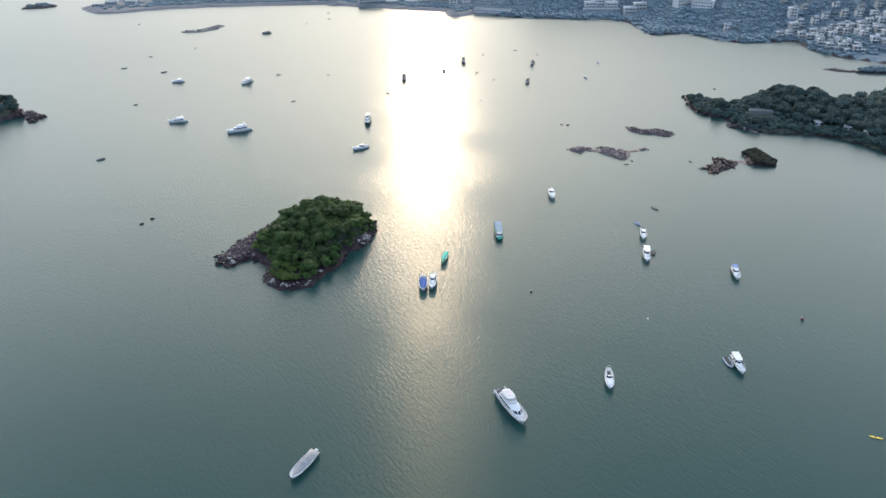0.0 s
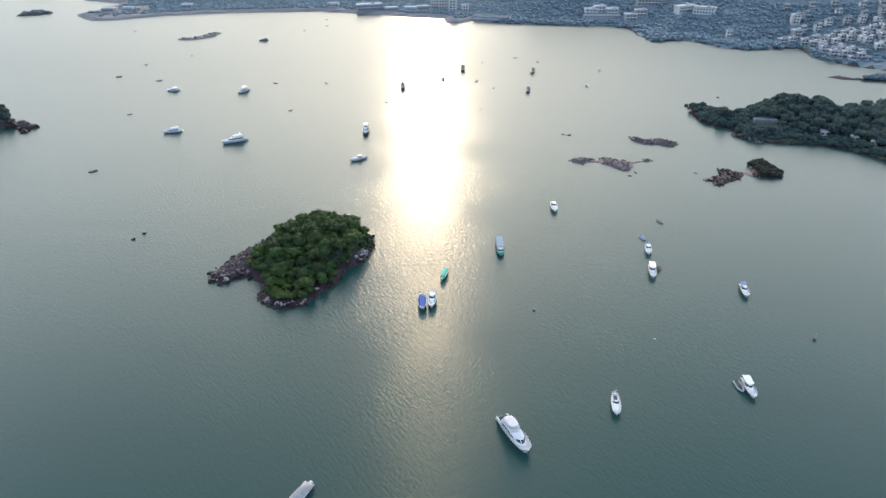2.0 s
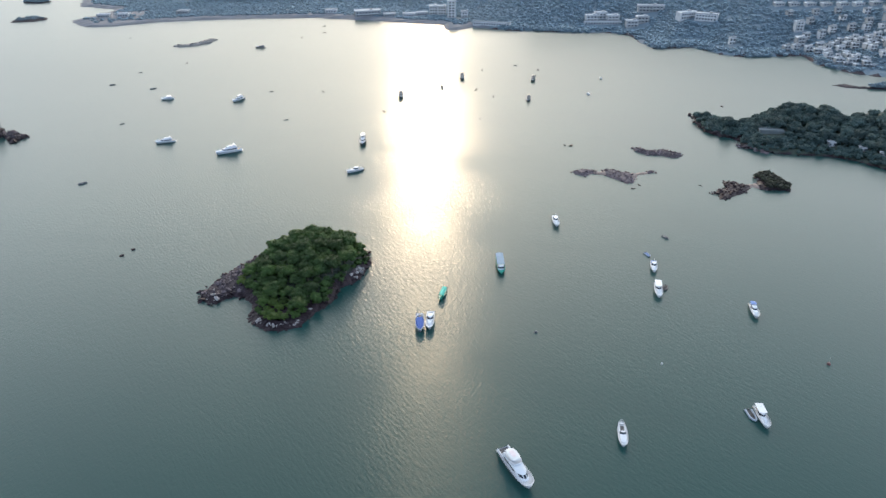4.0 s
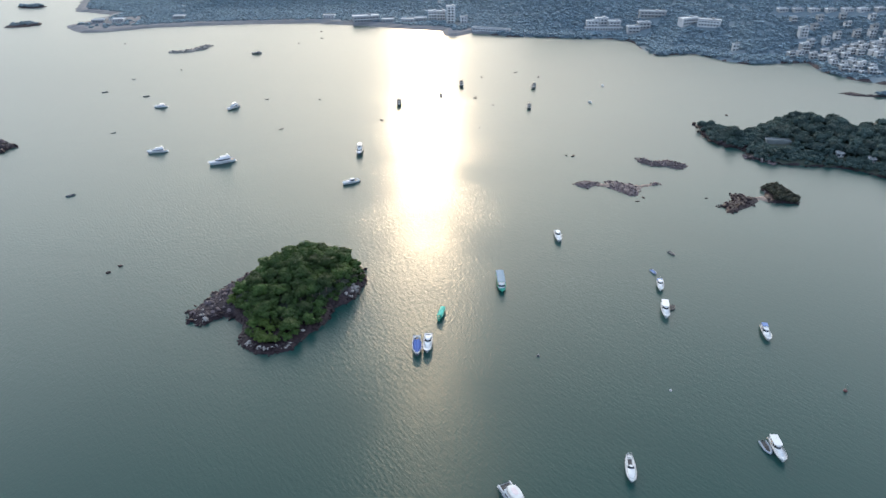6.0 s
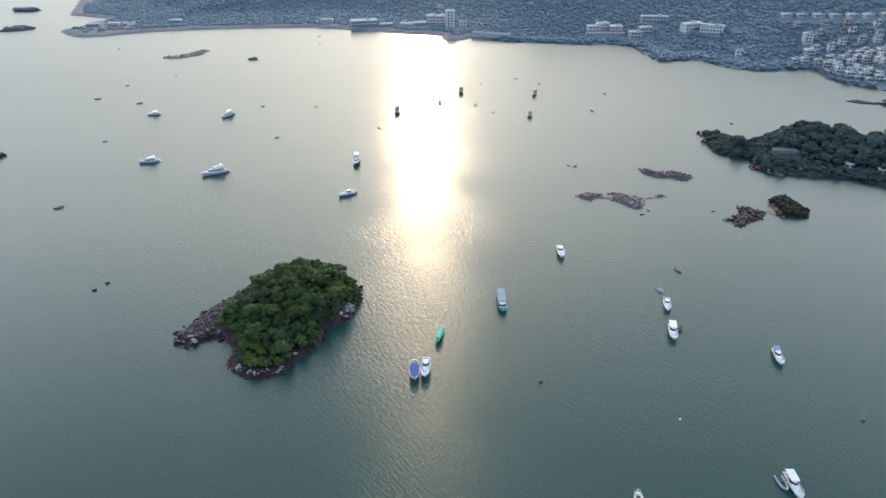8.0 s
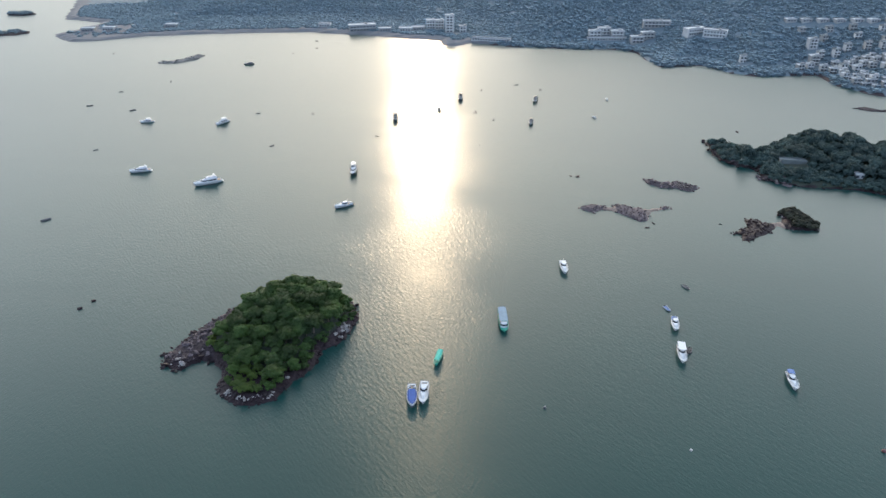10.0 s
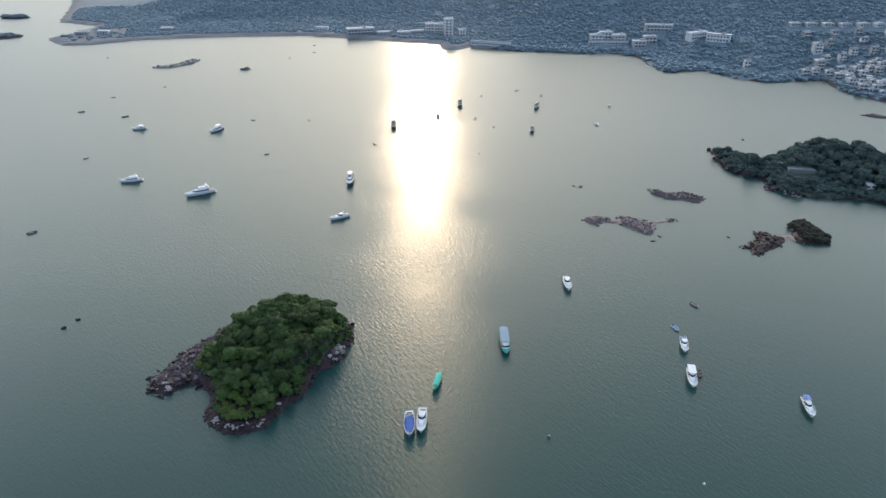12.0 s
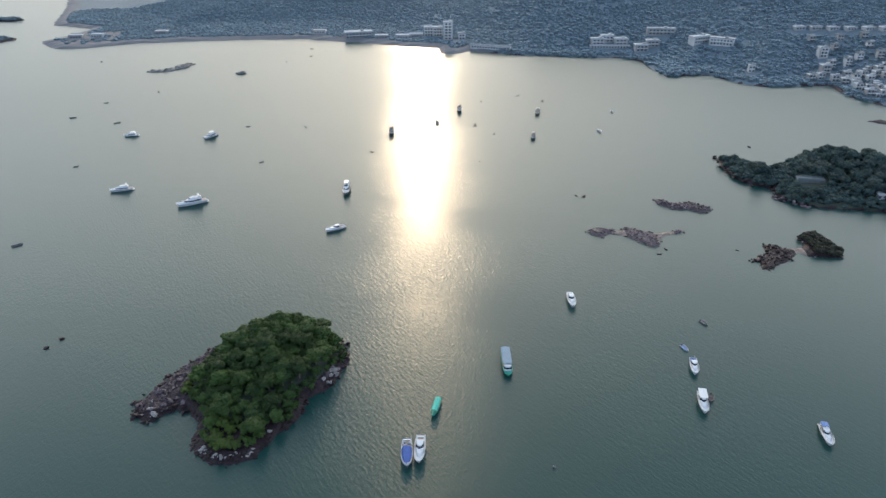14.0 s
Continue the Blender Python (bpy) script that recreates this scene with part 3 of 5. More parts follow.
def plant(kinds, outline, height, spacing, where, seed, scale=(0.8, 1.2), avoid=()):
    """Copies of the kinds of tree over an outline, at about one spacing from each other."""
    rng = random.Random(seed)
    placed = []
    for x, y, _ in scattered(outline, 9000, seed, -1.0):
        s = rng.uniform(*scale)
        if any((x - a) ** 2 + (y - b) ** 2 < (spacing * 0.5 * (s + c)) ** 2 for a, b, c in placed):
            continue
        pick = where(x, y)
        if pick is None or any(x0 < x < x1 and y0 < y < y1 for x0, x1, y0, y1 in avoid):
            continue
        placed.append((x, y, s))
        kind = rng.choice(kinds[pick])
        at = Matrix.LocRotScale((x, y, ground_z(height, outline, x, y)), Euler((rng.uniform(-0.08, 0.08), rng.uniform(-0.08, 0.08), rng.uniform(0, 6.28))), None)
        tree = copy_thing(kind, at)
        tree.scale = (s, s, s * rng.uniform(0.85, 1.15))
    return placed


def retire(kinds):
    """Takes away the patterns that were only copied from."""
    for kind in kinds:
        for o in (*kind.children_recursive, kind):
            bpy.data.objects.remove(o)


big_trees = [make_tree("tree", LEAF, 100 + i, 3.7, 4.0, 2.0, 1150, 0.32, "dense dark green broadleaf tree on the wooded island", "trees on the island", 13) for i in range(5)]
low_trees = [make_tree("tree", LEAF, 200 + i, 2.4, 2.8, 0.9, 700, 0.28, "low dark green tree near the island's shore", "trees on the island") for i in range(3)]
bright_trees = [make_tree("bush", LEAF_BRIGHT, 300 + i, 2.4, 2.4, 0.5, 700, 0.28, "low bright green bush on the island's front slope", "bushes on the island") for i in range(3)]


def island_kind(x, y):
    d = wood_depth(x, y)
    if d < (-0.2 if x > -54 and y > 238 else 0.3):
        return None
    if (x + 63) ** 2 + (y - 242) ** 2 < 40 or (x < -80 and y < 268):
        return 2
    return 1 if d < 2.2 or x < -79 else 0


plant([big_trees, low_trees, bright_trees], ISLAND_WOOD, lambda x, y, d: island_height(x, y, d + 5), 3.5, island_kind, 11, (0.5, 1.2), [(-53.2, -49, 240.5, 245)])
shore_bush = make_tree("bush", LEAF, 350, 1.5, 1.4, 0.2, 160, 0.32, "small green bush overhanging the island's rocks", "bushes on the island")
plant([[shore_bush]], ISLAND, island_height, 1.9, lambda x, y: 0 if x > -56 and y > 236 and -0.8 < wood_depth(x, y) < 1.0 and float(inside(np.array([x]), np.array([y]), ISLAND)[0]) > 0.9 and not (x > -40 and 266 < y < 275) else None, 15, (0.7, 1.3), [(-53.2, -49, 240.5, 245)])
retire([shore_bush])
retire(big_trees + low_trees + bright_trees)

HOUSE_SPOTS = [(202, 218, 426, 437.5), (234, 241, 406, 415), (248.5, 255.5, 398, 407), (256, 262, 388, 397)]
head_trees = [make_tree("tree", LEAF_HALF_HAZED, 400 + i, 4.2, 3.8, 1.9, 700, 0.48, "dark green tree on the wooded headland", "trees on the headland") for i in range(4)]
head_low = [make_tree("bush", LEAF_HALF_HAZED, 450 + i, 2.8, 2.6, 0.5, 340, 0.46, "low green scrub on the headland's shore", "bushes on the headland") for i in range(3)]


def head_kind(x, y):
    d = float(inside(np.array([x]), np.array([y]), HEADLAND)[0])
    if d < 2.5:
        return None
    return 1 if d < (22 if 196 < x < 226 else 11) else 0


plant([head_trees, head_low], HEADLAND, headland_height, 4.6, lambda x, y: head_kind(x, y) if x < 285 and y < 490 else None, 12, (0.75, 1.25), HOUSE_SPOTS)


reef_bush = make_tree("bush", SCRUB, 470, 2.0, 1.5, 0.3, 200, 0.45, "low dark scrub on the rocky reef", "bushes on the reef")
plant([[reef_bush]], REEF_C, low, 2.1, lambda x, y: 0 if x > 176 and float(inside(np.array([x]), np.array([y]), REEF_C)[0]) > 1.0 else None, 14)
retire([reef_bush])


def point_kind(x, y):
    d = float(inside(np.array([x]), np.array([y]), LEFT_HEAD)[0])
    return 0 if d > 3 and -345 < x < -290 else None


point_trees = [make_tree("tree", LEAF_HALF_HAZED, 480, 4.2, 5.2, 2.0, 300, 0.75, "dark green tree on the wooded point", "trees on the point")]
plant([point_trees], LEFT_HEAD, left_height, 6.2, point_kind, 13)
retire(head_trees + head_low + point_trees)


def far_wood(name, outline, height, count, box_, seed, bare, label, mat, size=5.0, near=5.0, sunk=-0.5, lumps=2, leaves=44, flat=1.0):
    """One joined mesh of many small far crowns."""
    rng = random.Random(seed)
    shapes = []
    for i in range(6):
        vs, fs = crown_data(500 + i, size, size * 0.6, lumps, leaves, size * 0.25)
        shapes.append((np.array([tuple(v) for v in vs]) * (1, 1, flat), np.array(fs)))
    draw = np.random.RandomState(seed)
    px, py = draw.uniform(box_[0], box_[1], count), draw.uniform(box_[2], box_[3], count)
    d = inside(px, py, outline)
    keep = d > near
    px, py, d = px[keep], py[keep], d[keep]
    pz = height(px, py, np.maximum(d, 0))
    verts, faces, k = [], [], 0
    for x, y, z, depth in zip(px, py, pz, d):
        if bare(x, y, depth):
            continue
        vs, fs = shapes[rng.randrange(6)]
        s, a = rng.uniform(0.6, 1.15), rng.uniform(0, 6.28)
        c, n = math.cos(a) * s, math.sin(a) * s
        verts.append(np.stack([x + vs[:, 0] * c - vs[:, 1] * n, y + vs[:, 0] * n + vs[:, 1] * c, z + vs[:, 2] * s - sunk], 1))
        faces.append(fs + k)
        k += len(vs)
    me = bpy.data.meshes.new(name)
    me.from_pydata(np.concatenate(verts), [], np.concatenate(faces))
    me.materials.append(mat)
    return tagged(new(name, me), label, "woods", kind="stuff")


# ---- boats: +x is the bow, z = 0 the waterline ----
def hull_rings(length, beam, free, full=0.5, flare=0.75, rise=0.35, steps=14, stern=0.8, blunt=0.5):
    """Cross-sections from stern to bow: a keel, a chine and a sheer that rises to the bow."""
    rings = []
    for i in range(steps + 1):
        s = i / steps
        taper = (1 - max(0.0, (s - full) / (1 - full)) ** 3.0) ** blunt
        half = max(beam / 2 * taper * (stern + (1 - stern) * math.sin(min(1, s * 2.2) * math.pi / 2)), 0.03)
        x = -length / 2 + length * s
        top = free * (1 + rise * s * s)
        low = half * (flare - 0.3 * s * s)
        back = -0.12 * length * s ** 4
        rings.append([(x, half, top), (x + back * 0.5, low, 0.12), (x + back, low * 0.3, -0.5), (x + back, -low * 0.3, -0.5), (x + back * 0.5, -low, 0.12), (x, -half, top)])
    return rings


def swept(path, r, sides):
    """A bent tube along level path points."""
    rings = []
    for i, at in enumerate(path):
        along = path[min(i + 1, len(path) - 1)] - path[max(i - 1, 0)]
        side = Vector((-along.y, along.x, 0)).normalized()
        rings.append([at + (side * math.cos(6.283 * j / sides) + Vector((0, 0, math.sin(6.283 * j / sides)))) * r for j in range(sides)])
    return loft(bmesh.new(), rings)


def hull_part(boat, length, beam, free, mat, deck_mat, stripe=None, full=0.5, well=0.28, stern=0.8, blunt=0.5):
    rings = hull_rings(length, beam, free, full, stern=stern, blunt=blunt)
    bm = bmesh.new()
    rows = [[bm.verts.new(p) for p in ring] for ring in rings]
    for a, b in zip(rows, rows[1:]):
        for i in range(5):
            bm.faces.new((a[i], a[i + 1], b[i + 1], b[i]))
    bm.faces.new(rows[0])
    bm.faces.new(list(reversed(rows[-1])))
    hull = part("hull", bm, mat, boat)
    bm = bmesh.new()
    port, star = [], []
    for ring in rings:
        (x, y, z) = ring[0]
        y = max(y - 0.1, 0.01)
        port.append(bm.verts.new((x, y, z - well)))
        star.append(bm.verts.new((x, -y, z - well)))
    for i in range(len(port) - 1):
        bm.faces.new((port[i], port[i + 1], star[i + 1], star[i]))
    part("deck", bm, deck_mat, boat)
    edge = [Vector((r[0][0], r[0][1], r[0][2])) for r in rings] + [Vector((r[0][0], -r[0][1], r[0][2])) for r in reversed(rings)]
    part("gunwale", swept(edge, 0.07, 6), stripe or mat, boat)
    return rings


def house_ring(x0, x1, half, z, nose, narrow=1.0):
    """A cabin outline at height z: square at the stern end x0, drawn in over nose metres at x1."""
    h = half * narrow
    return [(x0, -h, z), (x1 - nose, -h, z), (x1 - nose * 0.35, -h * 0.72, z), (x1, -h * 0.3, z), (x1, h * 0.3, z), (x1 - nose * 0.35, h * 0.72, z), (x1 - nose, h, z), (x0, h, z)]


def cabin(name, boat, x0, x1, half, z0, z1, nose, rake, mat, window=0.5, label=""):
    """A cabin with raked front and a band of tinted glass round it."""
    bm = bmesh.new()
    loft(bm, [house_ring(x0, x1, half, z0, nose), house_ring(x0 + 0.05, x1 - rake, half, z1, nose, 0.86), house_ring(x0 + 0.15, x1 - rake - 0.2, half, z1 + 0.1, nose, 0.75)])
    body = part(name, bm, mat, boat, label)
    if window:
        bm = bmesh.new()
        lo, hi = 0.5 - window / 2 + 0.1, 0.5 + window / 2 + 0.1
        band = []
        for f, out in ((lo, 1.02), (hi, 1.02)):
            z = z0 + (z1 - z0) * f
            band.append([(x + (0.03 if x > (x0 + x1) / 2 else -0.0), y * out, zz) for x, y, zz in house_ring(x0 + 0.4, x1 - rake * f + 0.03, half * (1 - 0.14 * f), z, nose)])
        loft(bm, band, cap=False)
        part("window_band", bm, GLASS_DARK, body, "dark tinted glass")
    return body


def rails(boat, length, rings, first=7):
    bm = bmesh.new()
    for side in (1, -1):
        spots = [Vector((r[0][0], side * max(r[0][1] - 0.08, 0.02), r[0][2])) for r in rings[first:]]
        for p in spots:
            rod(bm, p, p + Vector((0, 0, 0.6)), 0.025, None, 4)
        for a, b in zip(spots, spots[1:]):
            rod(bm, a + Vector((0, 0, 0.6)), b + Vector((0, 0, 0.6)), 0.03, None, 4)
    part("bow_rail", bm, STEEL, boat, "thin stainless rail")


def motor_yacht(length, label, group="motor yachts at anchor", hull_mat=None, top=True, paint=None):
    """A white motor yacht with a main saloon, a flybridge and a radar arch."""
    boat = thing("motor_yacht", label, "yacht", group)
    white = paint or GELCOAT
    k = length / 16.0
    beam, free = 4.3 * k ** 0.8, 1.55 * k
    rings = hull_part(boat, length, beam, free, hull_mat or white, DECK)
    z = free - 0.2
    cabin("saloon", boat, -length * 0.33, length * 0.3, beam * 0.4, z, z + 1.75 * k, 3.4 * k, 2.2 * k, white, window=0.4)
    cabin("foredeck_cabin", boat, length * 0.1, length * 0.4, beam * 0.28, z, z + 0.75 * k, 2.4 * k, 0.9 * k, white, window=0)
    cabin("flybridge", boat, -length * 0.34, length * 0.1, beam * 0.36, z + 1.8 * k, z + 2.5 * k, 1.6 * k, 0.5 * k, white, window=0)
    bm = bmesh.new()
    loft(bm, [house_ring(-length * 0.31, length * 0.05, beam * 0.3, z + 2.63 * k, 1.2 * k), house_ring(-length * 0.31, length * 0.05, beam * 0.3, z + 2.66 * k, 1.2 * k)])
    part("flybridge_deck", bm, DECK, boat, "cream cushions and pale deck")
    bm = bmesh.new()
    loft(bm, [house_ring(length * 0.05, length * 0.085, beam * 0.27, z + 2.55 * k, 0.35 * k), house_ring(length * 0.045, length * 0.075, beam * 0.25, z + 2.85 * k, 0.3 * k)])
    part("windscreen", bm, GLASS_DARK, boat, "low tinted screen")
    for x0, x1 in ((-0.29, -0.2), (-0.12, -0.03)):
        part("flybridge_seat", box(bmesh.new(), length * x0, length * x1, -beam * 0.24, beam * 0.24, z + 2.66 * k, z + 3.0 * k, 0.08), white, boat, "white cushioned bench")
    bm = bmesh.new()
    for side in (1, -1):
        rod(bm, (-length * 0.3, side * beam * 0.34, z + 2.4 * k), (-length * 0.25, side * beam * 0.3, z + 3.6 * k), 0.12 * k)
    box(bm, -length * 0.28, -length * 0.22, -beam * 0.32, beam * 0.32, z + 3.55 * k, z + 3.7 * k)
    rod(bm, (-length * 0.25, 0, z + 3.7 * k), (-length * 0.25, 0, z + 4.7 * k), 0.05)
    part("radar_arch", bm, white, boat)
    if top:
        bm = bmesh.new()
        loft(bm, [house_ring(-length * 0.22, length * 0.03, beam * 0.3, z + 3.75 * k, 1.1 * k), house_ring(-length * 0.22, length * 0.03, beam * 0.3, z + 3.87 * k, 1.1 * k, 0.95)])
        part("hardtop", bm, white, boat)
        bm = bmesh.new()
        for side in (1, -1):
            rod(bm, (-length * 0.02, side * beam * 0.27, z + 2.5 * k), (-length * 0.03, side * beam * 0.26, z + 3.76 * k), 0.05)
        part("hardtop_post", bm, STEEL, boat)
    bm = box(bmesh.new(), -length * 0.56, -length * 0.49, -beam * 0.42, beam * 0.42, 0.3 * k, 0.45 * k, 0.05)
    part("swim_platform", bm, DECK, boat, "pale swim platform")
    bm = box(bmesh.new(), -length * 0.47, -length * 0.36, -beam * 0.36, beam * 0.36, free - 0.27, free - 0.22)
    part("aft_deck", bm, TEAK, boat, "shaded teak deck")
    rails(boat, length, rings)
    return boat


def cruiser(length, label, group="motor cruisers at anchor", cover=None, hardtop=False, hull_mat=None, cover_end=-0.02, seats=None, wheelhouse=True, paint=None):
    """A smaller white cruiser: long foredeck, raked screen, open cockpit, and an awning or hardtop where it has one."""
    boat = thing("motor_cruiser", label, "motorboat", group)
    white = paint or GELCOAT
    k = length / 11.0
    beam, free = 3.25 * k ** 0.8, 1.2 * k
    rings = hull_part(boat, length, beam, free, hull_mat or white, DECK, full=0.45)
    z = free - 0.2
    cabin("foredeck_cabin", boat, -length * 0.06, length * 0.36, beam * 0.36, z, z + 0.75 * k, 2.6 * k, 1.2 * k, white, window=0)
    if wheelhouse:
        cabin("wheelhouse", boat, -length * 0.2, length * 0.12, beam * 0.37, z + 0.1, z + 1.6 * k, 1.3 * k, 1.0 * k, white, window=0.55)
    bm = box(bmesh.new(), -length * 0.46, -length * 0.2, -beam * 0.37, beam * 0.37, free - 0.27, free - 0.22)
    part("cockpit_floor", bm, TEAK, boat, "brown cockpit floor")
    bm = box(bmesh.new(), -length * 0.46, -length * 0.4, -beam * 0.34, beam * 0.34, free - 0.25, free + 0.2, 0.06)
    for side in (1, -1):
        box(bm, -length * 0.4, -length * 0.26, side * beam * 0.33 - 0.22, side * beam * 0.33 + 0.22, free - 0.25, free + 0.15, 0.06)
    part("cockpit_seat", bm, seats or DECK, boat, "blue cushions" if seats else "cream cushions")
    if hardtop:
        bm = bmesh.new()
        loft(bm, [house_ring(-length * 0.43, length * 0.04, beam * 0.43, z + 2.0 * k, 0.5 * k), house_ring(-length * 0.43, length * 0.04, beam * 0.43, z + 2.12 * k, 0.5 * k, 0.95)])
        part("hardtop", bm, white, boat)
        bm = bmesh.new()
        for x in (-0.41, -0.05):
            for side in (1, -1):
                rod(bm, (length * x, side * beam * 0.33, z + 0.2), (length * x, side * beam * 0.32, z + 2.02 * k), 0.05)
        part("hardtop_post", bm, STEEL, boat)
    if cover is not None:
        bm = bmesh.new()
        rows = []
        for i in range(5):
            a = math.pi * i / 4
            y, zz = -math.cos(a) * beam * 0.38, z + 1.75 * k + 0.3 * k * math.sin(a)
            rows.append([bm.verts.new((x, y, zz + dz)) for x, dz in ((-length * 0.42, 0.0), (length * cover_end, 0.05), (length * cover_end, 0.1), (-length * 0.42, 0.05))])
        for a, b in zip(rows, rows[1:]):
            for i in range(4):
                bm.faces.new((a[i], a[(i + 1) % 4], b[(i + 1) % 4], b[i]))
        part("awning", bm, cover, boat, "stretched canvas awning")
        bm = bmesh.new()
        for x in (-0.4, -0.05):
            for side in (1, -1):
                rod(bm, (length * x, side * beam * 0.36, z + 0.2), (length * x, side * beam * 0.36, z + 1.8 * k), 0.04)
        part("awning_pole", bm, STEEL, boat)
    bm = bmesh.new()
    rod(bm, (-length * 0.22, 0, z + 1.6 * k), (-length * 0.25, 0, z + 3.0 * k), 0.05, 0.03)
    part("mast", bm, STEEL, boat)
    bm = box(bmesh.new(), -length * 0.54, -length * 0.49, -beam * 0.38, beam * 0.38, 0.25, 0.38, 0.04)
    part("swim_platform", bm, TEAK, boat)
    rails(boat, length, rings)
    return boat


def oval(x0, x1, half, z, sides=18, square=0.7):
    """A rounded-off rectangle at height z."""
    ring = []
    for i in range(sides):
        a = 6.283 * i / sides
        c, s = math.cos(a), math.sin(a)
        ring.append(((x0 + x1) / 2 + (x1 - x0) / 2 * math.copysign(abs(c) ** square, c), half * math.copysign(abs(s) ** square, s), z))
    return ring


def flybridge_yacht(length, label):
    """A broad white yacht: dark tender well aft, a large oval hardtop, a roof that slopes to a screen of three panes, a blunt bow."""
    boat = thing("motor_yacht", label, "yacht", "motor yachts at anchor")
    beam, free = length * 0.285, 1.6
    rings = hull_part(boat, length, beam, free, GELCOAT, SHADED_DECK, full=0.55, blunt=0.42)
    z = free - 0.2
    saloon = bmesh.new()
    loft(saloon, [house_ring(-length * 0.32, length * 0.38, beam * 0.37, z, 2.6), house_ring(-length * 0.32, length * 0.26, beam * 0.355, z + 1.35, 1.9), house_ring(-length * 0.31, length * 0.15, beam * 0.32, z + 1.9, 1.5)])
    body = part("saloon", saloon, GELCOAT, boat)
    for side in (1, -1):
        for i in range(4):
            x = -length * 0.27 + i * length * 0.098
            bm = bmesh.new()
            loft(bm, [[(x, side * (beam * 0.364), z + 0.55), (x + length * 0.088, side * (beam * 0.364), z + 0.55), (x + length * 0.088, side * (beam * 0.36), z + 1.15), (x, side * (beam * 0.36), z + 1.15)],
                      [(x, side * (beam * 0.364 + 0.03), z + 0.55), (x + length * 0.088, side * (beam * 0.364 + 0.03), z + 0.55), (x + length * 0.088, side * (beam * 0.36 + 0.03), z + 1.15), (x, side * (beam * 0.36 + 0.03), z + 1.15)]])
            part("side_window", bm, GLASS_DARK, body, "dark tinted side window")
    def front(u, f):
        # a point of the raked front: u across (-1 to 1), f up (0 to 1)
        x = length * (0.38 - 0.12 * f) - 2.0 * (1 - 0.25 * f) * abs(u) ** 2.2
        return (x + 0.06, u * beam * 0.335, z + 1.35 * f + 0.05)
    for u in (-0.9, -0.26, 0.38):
        bm = bmesh.new()
        rows = []
        for i in range(4):
            v = u + 0.52 * i / 3
            rows.append([front(v, 0.5), front(v, 0.93), tuple(Vector(front(v, 0.93)) + Vector((-0.05, 0, 0.08))), tuple(Vector(front(v, 0.5)) + Vector((-0.05, 0, 0.08)))])
        loft(bm, rows)
        part("windscreen_pane", bm, GLASS_DARK, body, "dark raked windscreen pane")
    bm = bmesh.new()
    loft(bm, [oval(-length * 0.31, length * 0.08, beam * 0.37, z + 1.95), oval(-length * 0.315, length * 0.075, beam * 0.38, z + 2.55), oval(-length * 0.3, length * 0.06, beam * 0.35, z + 2.56), oval(-length * 0.3, length * 0.06, beam * 0.35, z + 2.15)])
    part("flybridge", bm, GELCOAT, boat)
    bm = bmesh.new()
    loft(bm, [oval(-length * 0.27, length * 0.02, beam * 0.32, z + 3.05), oval(-length * 0.275, length * 0.03, beam * 0.34, z + 3.15), oval(-length * 0.26, length * 0.01, beam * 0.3, z + 3.27), oval(-length * 0.2, -length * 0.06, beam * 0.15, z + 3.34)])
    top = part("hardtop", bm, DECK, boat, "oval cream hardtop")
    bm = bmesh.new()
    loft(bm, [oval(-length * 0.22, -length * 0.05, beam * 0.17, z + 3.32, 14), oval(-length * 0.21, -length * 0.06, beam * 0.15, z + 3.4, 14)])
    part("roof_hatch", bm, CUSHION, top, "faded pink canvas panel")
    for side in (1, -1):
        for x in (-0.26, -0.01):
            part("hardtop_post", rod(bmesh.new(), (length * x, side * beam * 0.32, z + 2.3), (length * x, side * beam * 0.29, z + 3.1), 0.07), GELCOAT, boat)
    # near-black panel that paints the shade down in the aft well
    part("tender_well", box(bmesh.new(), -length * 0.49, -length * 0.33, -beam * 0.34, beam * 0.34, free - 0.27, free - 0.2), RUBBER, boat, "dark aft deck with shade put into its colour")
    part("well_locker", box(bmesh.new(), -length * 0.42, -length * 0.36, -beam * 0.1, beam * 0.16, free - 0.2, free + 0.35, 0.08), HULL_DARK, boat)
    for side in (1, -1):
        part("well_side", box(bmesh.new(), -length * 0.49, -length * 0.3, side * beam * 0.37 - 0.16, side * beam * 0.37 + 0.16, free - 0.25, free + 0.6, 0.08), GELCOAT, boat)
        part("rubbing_strake", swept([Vector((r[0][0], side * (r[0][1] + 0.03), r[0][2] - 0.45)) for r in rings[:12]], 0.06, 5), HULL_DARK, boat, "thin dark line along the hull")
    part("swim_platform", box(bmesh.new(), -length * 0.545, -length * 0.49, -beam * 0.36, beam * 0.36, 0.3, 0.45, 0.05), DECK, boat)
    bm = rod(bmesh.new(), (-length * 0.22, 0, z + 3.3), (-length * 0.24, 0, z + 4.6), 0.05, 0.03)
    part("radar_mast", bm, STEEL, boat)
    part("deck_hatch", box(bmesh.new(), length * 0.4, length * 0.435, -0.35, 0.35, free, free + 0.12, 0.04), GLASS_DARK, boat)
    rails(boat, length, rings, 8)
    return boat


